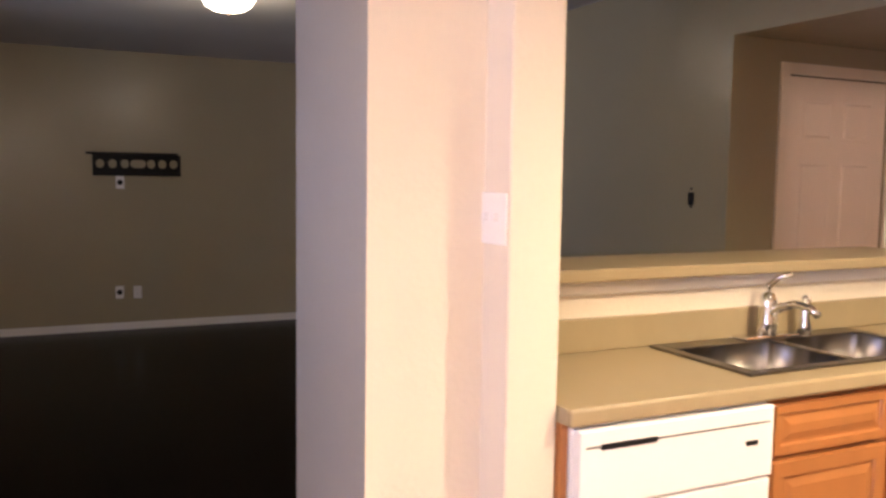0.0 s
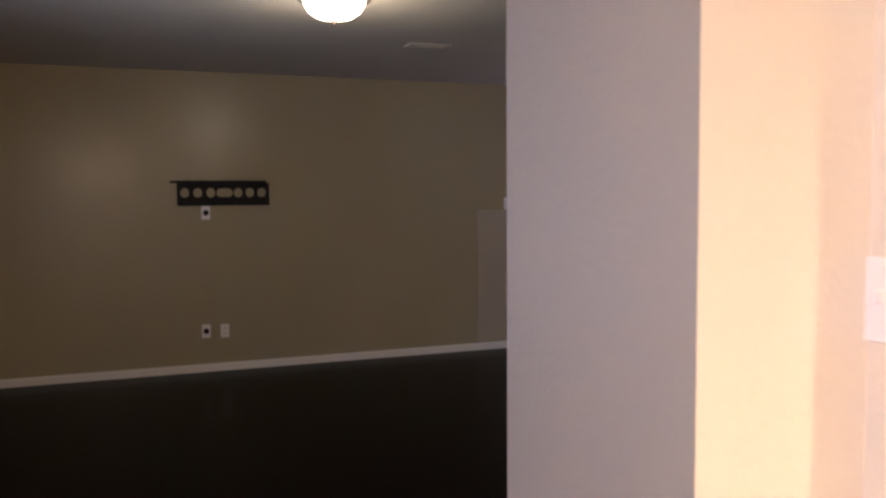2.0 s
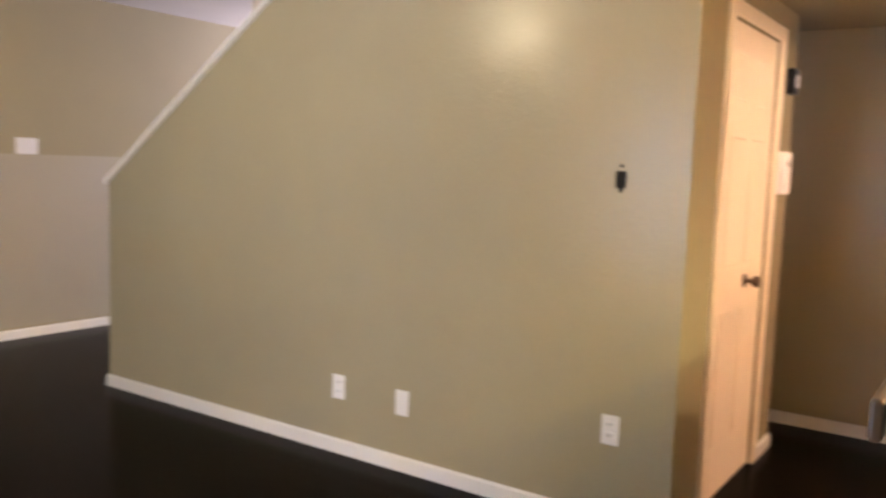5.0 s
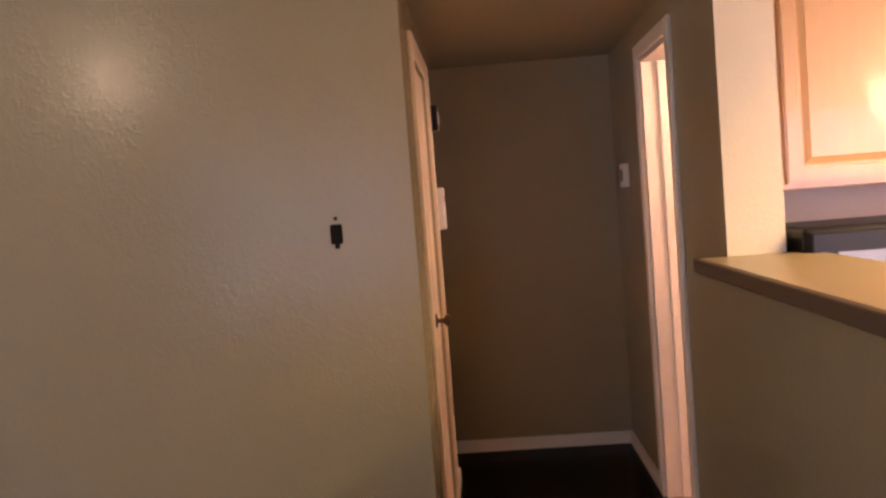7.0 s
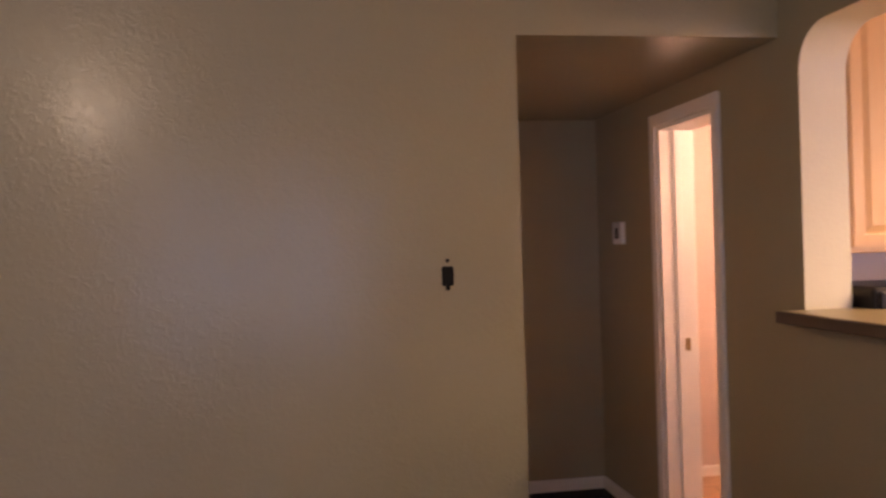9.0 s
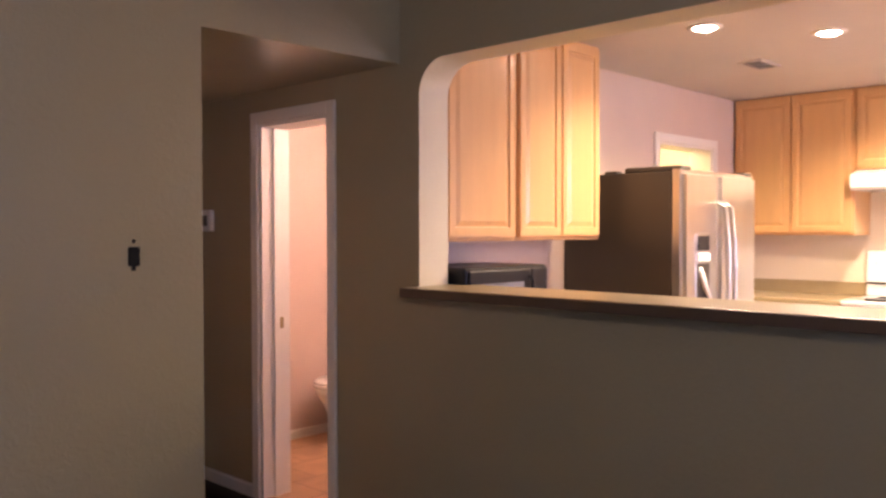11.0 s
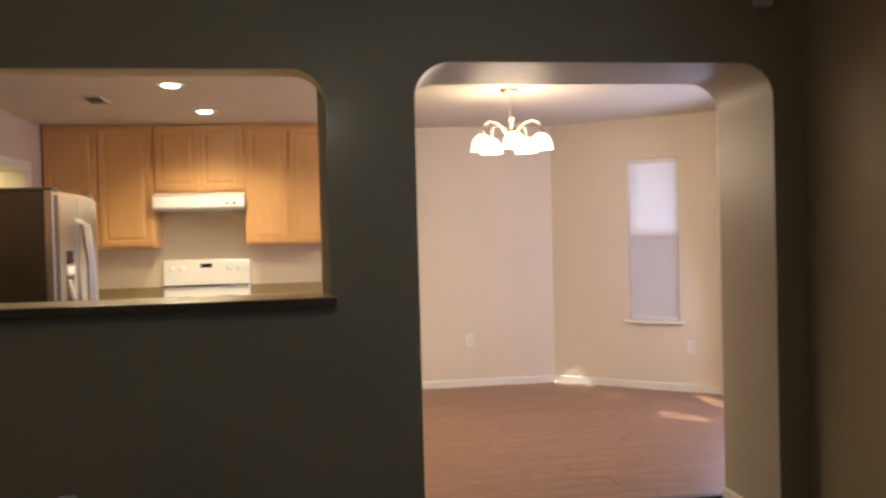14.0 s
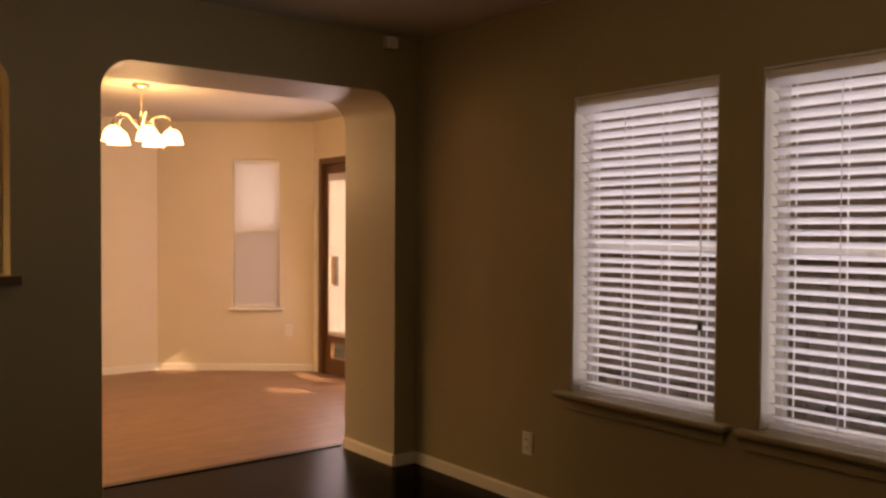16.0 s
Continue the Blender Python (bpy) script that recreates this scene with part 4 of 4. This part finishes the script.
part("back_panel_ledge", box(0.01, 0.747, 0.50, 0.535, CT + 0.10, CT + 0.112, 0.003), BLACKP, rg, "dark seam below the control panel")
part("clock_display", box(0.33, 0.43, 0.526, 0.531, 1.205, 1.24, 0.002), BLACKP, rg)
for x in (0.08, 0.17, 0.58, 0.67):
    part("control_knob", lathe([(0.003, 0), (0.022, 0), (0.018, 0.018), (0.003, 0.02)], 14), APPL, rg, "", Matrix.Translation((x, 0.53, 1.20)) @ Matrix.Rotation(radians(90), 4, "X"))
for x, y, r in ((0.20, 0.15, 0.09), (0.56, 0.15, 0.075), (0.20, 0.40, 0.075), (0.56, 0.40, 0.09)):
    part("burner_coil", lathe([(0.01, 0.0), (r, 0.0), (r, 0.012), (0.01, 0.012)], 24), BLACKP, rg, "", Matrix.Translation((x, y, CT + 0.004)))
hd = thing("range_hood", pose(3.74, -0.657, 1.713, 0, 0, -90), "white enamel under-cabinet range hood", "range hood")
bm = bmesh.new()
vs = [bm.verts.new(p) for p in ((0, 0.0, 0.02), (0, 0.02, 0.0), (0, 0.455, 0.0), (0, 0.455, 0.15), (0, 0.14, 0.15), (0, 0.0, 0.11))]
r2 = bmesh.ops.extrude_face_region(bm, geom=[bm.faces.new(vs)])
bmesh.ops.translate(bm, verts=[v for v in r2["geom"] if isinstance(v, bmesh.types.BMVert)], vec=(0.757, 0, 0))
part("canopy", bm, APPL, hd)
part("filter", box(0.12, 0.64, 0.10, 0.40, -0.006, -0.001, 0.001), STEEL, hd)
for x in (0.60, 0.66):
    part("switch", box(x, x + 0.03, -0.004, 0.001, 0.04, 0.055, 0.001), BLACKP, hd)

# kitchen doorway trim
casing("door_trim_kitchen", pose(2.68, KN, 0), 0.80, 2.05, "white painted casing round the kitchen doorway")
lamp("POINT", "laundry_light", Matrix.Translation((3.3, 0.9, 2.2)), 30, (1.0, 0.85, 0.5), radius=0.1)
sp = thing("switch_plate", pose(2.56, KN, 1.2), "white toggle switch plate beside the doorway", "switch")
part("cover", box(-0.036, 0.036, -0.006, 0, -0.058, 0.058, 0.003), PLASTIC, sp)


# kitchen ceiling lamps
def downlight(x, y, watts):
    d = thing("recessed_downlight", pose(x, y, HK), "lit recessed ceiling downlight with white ring", "ceiling light", "kitchen downlights")
    part("trim_ring", lathe([(0.062, -0.001), (0.088, -0.001), (0.088, -0.006), (0.066, -0.010), (0.062, -0.008)], 28), WHITE, d, smooth=True)
    part("bulb", lathe([(0.004, -0.022), (0.035, -0.018), (0.055, -0.008), (0.058, -0.001), (0.004, -0.001)], 24), LITC, d, "glowing bulb face", smooth=True)
    lamp("SPOT", "downlight_beam", Matrix.Translation((x, y, HK - 0.05)), watts, WARM, radius=0.06, cone=150)


downlight(1.40, -0.73, 58)
downlight(1.94, -1.14, 200)
downlight(3.08, -1.20, 125)

# ---- dining room ----
ch = thing("chandelier", pose(2.15, -3.40, 0), "brushed nickel chandelier with five lit bell shades", "chandelier")
part("canopy", lathe([(0.004, HK), (0.065, HK), (0.06, HK - 0.02), (0.015, HK - 0.035), (0.004, HK - 0.035)], 24), NICKEL, ch, smooth=True)
part("stem", lathe([(0.003, HK - 0.03), (0.006, HK - 0.03), (0.006, 2.24), (0.016, 2.22), (0.022, 2.17), (0.012, 2.12), (0.018, 2.09), (0.006, 2.06), (0.003, 2.05)], 14), NICKEL, ch, smooth=True)
for i in range(5):
    w = 2 * math.pi * i / 5 + 0.5
    cx, sx = math.cos(w), math.sin(w)
    prof = [(0.012, 2.12), (0.06, 2.17), (0.11, 2.215), (0.16, 2.225), (0.20, 2.20), (0.215, 2.16), (0.215, 2.13)]
    part("arm", tube([(r * cx, r * sx, z) for r, z in prof], 0.0075, 8), NICKEL, ch, smooth=True)
    s = part("bell_shade", lathe([(0.018, 0.11), (0.030, 0.105), (0.055, 0.085), (0.070, 0.05), (0.076, 0.015), (0.084, 0.0), (0.080, 0.0), (0.070, 0.02), (0.05, 0.07), (0.018, 0.09)], 20), LIT, ch, "glowing frosted glass bell shade", Matrix.Translation((0.215 * cx, 0.215 * sx, 2.02)), True)
    part("shade_holder", lathe([(0.004, 0.135), (0.018, 0.13), (0.024, 0.105), (0.004, 0.104)], 12), NICKEL, ch, "", Matrix.Translation((0.215 * cx, 0.215 * sx, 2.02)))
lamp("POINT", "chandelier_light", Matrix.Translation((2.15, -3.40, 1.93)), 64, (1.0, 0.78, 0.56), radius=0.2)
lamp("POINT", "chandelier_uplight", Matrix.Translation((2.15, -3.40, 2.26)), 10, (1.0, 0.70, 0.38), radius=0.1)

# tall bay window with a pleated shade
wd = thing("window_3", M1, "tall white sash window with pleated shade drawn", "window")
wd["kind"] = "structure"
for b in ((DW0, DW0 + 0.035, -0.11, -0.06, DWZ0, DWZ1), (DW1 - 0.035, DW1, -0.11, -0.06, DWZ0, DWZ1), (DW0 + 0.035, DW1 - 0.035, -0.11, -0.06, DWZ0, DWZ0 + 0.04), (DW0 + 0.035, DW1 - 0.035, -0.11, -0.06, DWZ1 - 0.04, DWZ1), (DW0 + 0.035, DW1 - 0.035, -0.10, -0.05, 1.37, 1.42)):
    part("frame", box(*b, 0.004), WHITE, wd)
for z0, z1 in ((DWZ0 + 0.04, 1.37), (1.42, DWZ1 - 0.04)):
    p = part("pane", box(DW0 + 0.035, DW1 - 0.035, -0.092, -0.088, z0, z1), glass, wd)
    p.visible_shadow = False
# added sheet outside the lower pane, holds back daylight behind the shade
part("dimming_screen", box(DW0 + 0.03, DW1 - 0.03, -0.115, -0.111, DWZ0 + 0.03, 1.39), DIMMESH, wd, "added dark mesh that dims the lower sash")
part("sill", box(DW0 - 0.04, DW1 + 0.04, -0.05, 0.035, DWZ0 - 0.025, DWZ0 - 0.001, 0.006), WHITE, wd)
pl = thing("pleated_shade", M1, "pale pleated window shade, fully lowered", "window shade")
bm = bmesh.new()
zs = np.linspace(DWZ0 + 0.03, DWZ1 - 0.04, 150)
prev = None
for i, z in enumerate(zs):
    y = -0.03 + (0.004 if i % 2 else 0.0)
    cur = [bm.verts.new((DW0 + 0.008, y, z)), bm.verts.new((DW1 - 0.008, y, z))]
    if prev:
        bm.faces.new((prev[0], prev[1], cur[1], cur[0]))
    prev = cur
part("pleats", bm, CLOUDY, pl)
part("headrail", box(DW0 + 0.004, DW1 - 0.004, -0.045, -0.005, DWZ1 - 0.04, DWZ1 - 0.002, 0.004), SLAT, pl)
part("bottom_rail", box(DW0 + 0.006, DW1 - 0.006, -0.038, -0.012, DWZ0 + 0.008, DWZ0 + 0.03, 0.004), SLAT, pl)
part("middle_rail", box(DW0 + 0.006, DW1 - 0.006, -0.036, -0.014, 1.375, 1.395, 0.003), SLAT, pl)

# glazed double door of the bay
gd = thing("patio_door", pose(1.40, -5.45, 0), "dark stained double patio door with glass leaves", "door")
for x0, x1, nm in ((0.0, 0.05, "door_frame"), (1.67, 1.72, "door_frame")):
    part(nm, box(x0, x1, -0.12, 0.01, 0, 2.08, 0.004), WALNUT, gd)
part("door_frame", box(0.05, 1.67, -0.12, 0.01, 2.02, 2.08, 0.004), WALNUT, gd)
for x0, gap in ((0.05, None), (0.862, True)):
    lf = part("door_leaf", box(x0, x0 + 0.10, -0.08, -0.035, 0.01, 2.015, 0.004), WALNUT, gd)
    for b in ((x0 + 0.70, x0 + 0.806, 0.01, 2.015), (x0 + 0.10, x0 + 0.70, 1.90, 2.015), (x0 + 0.10, x0 + 0.70, 0.01, 0.16), (x0 + 0.10, x0 + 0.70, 0.31, 0.43)):
        part("rail", box(b[0], b[1], -0.08, -0.035, b[2], b[3], 0.003), WALNUT, lf)
    for z0, z1 in ((0.16, 0.31), (0.43, 1.90)):
        p = part("pane", box(x0 + 0.10, x0 + 0.70, -0.06, -0.056, z0, z1), glass, lf)
        p.visible_shadow = False
    part("lever_handle", tube([(x0 + 0.05, -0.035, 0.98), (x0 + 0.05, 0.01, 0.98), (x0 + 0.14, 0.015, 0.98)], 0.009, 8), NICKEL, lf)
    # vane holes are added, placed so sun patches land on floor and baseboard
    if gap is None:
        cols = [(0.07, 0.10, 0.38, None), (0.10, 0.22, 0.38, (0.54, 0.80)), (0.22, 0.42, 0.38, (0.52, 0.74)), (0.42, 0.729, 0.38, None)]
    else:
        cols = [(0.07, 0.11, 0.38, None), (0.11, 0.25, 0.38, (0.78, 0.89)), (0.25, 0.54, 0.38, None), (0.54, 0.69, 0.38, (0.86, 1.14)), (0.69, 0.729, 0.38, None)]
    for a, b, low, hole in cols:
        for z0, z1 in ((low, 1.93),) if hole is None else ((low, hole[0]), (hole[1], 1.93)):
            part("blind_vane", box(x0 + a, x0 + b, -0.026, -0.022, z0, z1), SHEER, gd, "white sheer vertical blind vane with gaps added for sun patches")
part("side_casing", box(1.724, 1.80, 0.002, 0.020, 0, 2.14, 0.004), WHITE, gd, "white painted casing board")
part("side_casing", box(-0.08, -0.004, 0.002, 0.020, 0, 2.14, 0.004), WHITE, gd, "white painted casing board")
plate(pose(KB, -3.419, 0.44, 0, 0, -90), "outlet", "white duplex outlet on dining room wall", 1, "outlet", "outlets")
plate(M1 @ pose(0.25, 0, 0.40, 0, 0, 180), "outlet", "white duplex outlet on bay wall", 1, "outlet", "outlets")

# ---- bathroom ----
to = thing("toilet", pose(1.555, 1.70, 0.006, 0, 0, -90), "white ceramic toilet with closed lid", "toilet")


def oval(profile, seg=28, sy=1.3):
    bm = lathe(profile, seg)
    for v in bm.verts:
        v.co.y *= sy
    return bm


part("bowl", oval([(0.01, 0.0), (0.115, 0.0), (0.11, 0.05), (0.10, 0.15), (0.13, 0.25), (0.175, 0.34), (0.185, 0.385), (0.01, 0.385)]), CERAMIC, to, "", Matrix.Translation((0, -0.45, 0)), True)
part("seat", oval([(0.01, 0.387), (0.19, 0.387), (0.193, 0.40), (0.19, 0.41), (0.01, 0.41)]), CERAMIC, to, "", Matrix.Translation((0, -0.45, 0)), True)
part("lid", oval([(0.01, 0.412), (0.188, 0.412), (0.19, 0.425), (0.17, 0.437), (0.01, 0.442)]), CERAMIC, to, "", Matrix.Translation((0, -0.45, 0)), True)
tk = part("tank", box(-0.23, 0.23, -0.20, -0.01, 0.38, 0.72, 0.025, 3), CERAMIC, to)
part("tank_lid", box(-0.24, 0.24, -0.21, -0.005, 0.72, 0.755, 0.012, 3), CERAMIC, to)
part("flush_lever", tube([(-0.17, -0.20, 0.66), (-0.17, -0.225, 0.66), (-0.10, -0.235, 0.645)], 0.008, 8), CHROME, tk)
part("pedestal", box(-0.10, 0.10, -0.40, -0.04, 0.0, 0.39, 0.04, 3), CERAMIC, to)
bv = thing("vanity_light", pose(0.9, KN + 0.121, 2.0, 0, 0, 180), "lit bathroom vanity light bar", "wall lamp")
part("bar", box(-0.3, 0.3, -0.03, 0, -0.04, 0.04, 0.006), NICKEL, bv)
for i in range(3):
    part("globe", lathe([(0.003, -0.05), (0.035, -0.035), (0.05, 0), (0.035, 0.035), (0.003, 0.05)], 16), LIT, bv, "", Matrix.Translation((-0.2 + 0.2 * i, -0.07, 0)), True)
lamp("POINT", "vanity_light_lamp", Matrix.Translation((0.9, 0.68, 2.0)), 34, (1.0, 0.68, 0.54), radius=0.1)

# ---- outside ----
g = structure("ground", box(-200, 200, -200, 200, -0.35, -0.2), GRASS, "dry lawn around the house", "ground")
fe = thing("garden_fence", pose(-9, -7.2, -0.2), "weathered wooden board fence behind the house", "fence")
bm0 = box(0, 0.14, 0, 0.02, 0, 1.8, 0.004, 1)
me = None
for i in range(130):
    if me is None:
        o = part("board", bm0, FENCE, fe)
        me = o.data
    else:
        o = link("board", me, FENCE, fe)
    o.matrix_basis = Matrix.Translation((i * 0.147, random.uniform(-0.004, 0.004), random.uniform(-0.015, 0.015)))
for z in (0.35, 1.4):
    part("rail", box(0, 19.1, 0.021, 0.06, z, z + 0.09), FENCE, fe)

# neighbouring house; unseen tall block added to keep sun off the living windows
nh = thing("neighbour_house", pose(-18.0, -15.2, -0.2), "dull brick house with added sun-blocking block and low wing beyond the fence", "house")
part("wall", box(0, 11.0, 0, 6.0, 0, 6.8), BRICKM, nh)
part("wing_wall", box(11.002, 26.0, 0, 6.0, 0, 3.25), BRICKM, nh)
part("eave_board", box(11.31, 26.3, 6.002, 6.30, 3.10, 3.26, 0.01), WHITE, nh, "white painted eave board")


def gable(name, x0, x1, z, rise):
    bm = bmesh.new()
    vs = [bm.verts.new(p) for p in ((x0, -0.35, z), (x0, 6.35, z), (x0, 3.0, z + rise))]
    r2 = bmesh.ops.extrude_face_region(bm, geom=[bm.faces.new(vs)])
    bmesh.ops.translate(bm, verts=[v for v in r2["geom"] if isinstance(v, bmesh.types.BMVert)], vec=(x1 - x0, 0, 0))
    return part(name, bm, ROOFM, nh)


gable("roof", -0.3, 11.3, 6.802, 1.4)
gable("wing_roof", 11.31, 26.3, 3.262, 1.1)
for wx, wz in ((2.0, 1.0), (6.0, 1.0), (9.2, 1.0), (2.0, 4.2), (6.0, 4.2), (9.2, 4.2), (22.5, 1.0)):
    fr2 = part("window", box(wx, wx + 1.1, 5.98, 6.04, wz, wz + 1.4, 0.01), WHITE, nh, "white framed house window")
    part("pane", box(wx + 0.07, wx + 1.03, 6.02, 6.05, wz + 0.07, wz + 1.33), BLACKP, fr2)

# ---- floor planks of the dining room and kitchen ----
PLANK = bpy.data.materials.new("brown_vinyl_plank_board")
PLANK.use_nodes = True
nt = PLANK.node_tree
pb = nt.nodes["Principled BSDF"]
oi = nt.nodes.new("ShaderNodeObjectInfo")
tc = nt.nodes.new("ShaderNodeTexCoord")
mp = nt.nodes.new("ShaderNodeMapping")
mp.inputs["Scale"].default_value = (3.2, 1.6, 1)
nz = nt.nodes.new("ShaderNodeTexNoise")
nz.inputs["Scale"].default_value = 3
nz.inputs["Detail"].default_value = 7
off = nt.nodes.new("ShaderNodeVectorMath")
off.operation = "ADD"
big = nt.nodes.new("ShaderNodeVectorMath")
big.operation = "SCALE"
big.inputs[0].default_value = (37, 53, 11)
nt.links.new(oi.outputs["Random"], big.inputs["Scale"])
nt.links.new(tc.outputs["Object"], off.inputs[0])
nt.links.new(big.outputs[0], off.inputs[1])
nt.links.new(off.outputs[0], mp.inputs[0])
nt.links.new(mp.outputs[0], nz.inputs["Vector"])
m1 = nt.nodes.new("ShaderNodeMapRange")
m1.inputs[1].default_value, m1.inputs[2].default_value, m1.inputs[3].default_value, m1.inputs[4].default_value = 0.3, 0.7, 0.86, 1.14
nt.links.new(nz.outputs[0], m1.inputs[0])
m2 = nt.nodes.new("ShaderNodeMapRange")
m2.inputs[3].default_value, m2.inputs[4].default_value = 0.95, 1.05
nt.links.new(oi.outputs["Random"], m2.inputs[0])
mm = nt.nodes.new("ShaderNodeMath")
mm.operation = "MULTIPLY"
nt.links.new(m1.outputs[0], mm.inputs[0])
nt.links.new(m2.outputs[0], mm.inputs[1])
sc = nt.nodes.new("ShaderNodeVectorMath")
sc.operation = "SCALE"
sc.inputs[0].default_value = (0.235, 0.125, 0.078)
nt.links.new(mm.outputs[0], sc.inputs["Scale"])
nt.links.new(sc.outputs[0], pb.inputs["Base Color"])
pb.inputs["Roughness"].default_value = 0.42
pb.inputs["Specular IOR Level"].default_value = 0.4

PW, PL = 0.151, 0.95
plank_meshes = {}
x = 0.652
while x < KB:
    y = -5.45 - random.uniform(0, PL)
    while y < KN - 0.01:
        y0, y1 = max(y, -5.44), min(y + PL, KN - 0.002)
        ymid = (y0 + y1) / 2
        inside = ymid > -4.25 or (x + PW / 2 < 4.2 - (-4.25 - ymid) * 0.817 + 0.1 and x + PW / 2 > 0.75 + (-4.305 - ymid) * 0.48 - 0.1)
        if y1 - y0 > 0.05 and inside:
            key = (round(y1 - y0, 3), x + PW > KB)
            wd2 = min(PW, KB - x) - 0.0016
            if key not in plank_meshes:
                bm = box(0, wd2, 0, y1 - y0 - 0.0016, -0.004, 0.0)
                top = [e for e in bm.edges if all(v.co.z > -0.001 for v in e.verts)]
                bmesh.ops.bevel(bm, geom=top, offset=0.0012, segments=1, affect="EDGES")
                me = bpy.data.meshes.new("plank")
                bm.to_mesh(me)
                bm.free()
                me.materials.append(PLANK)
                plank_meshes[key] = me
            ob = new("plank", plank_meshes[key])
            ob.parent = dining_floor
            ob.matrix_basis = Matrix.Translation((x, y0, 0.0))
        y += PL
    x += PW
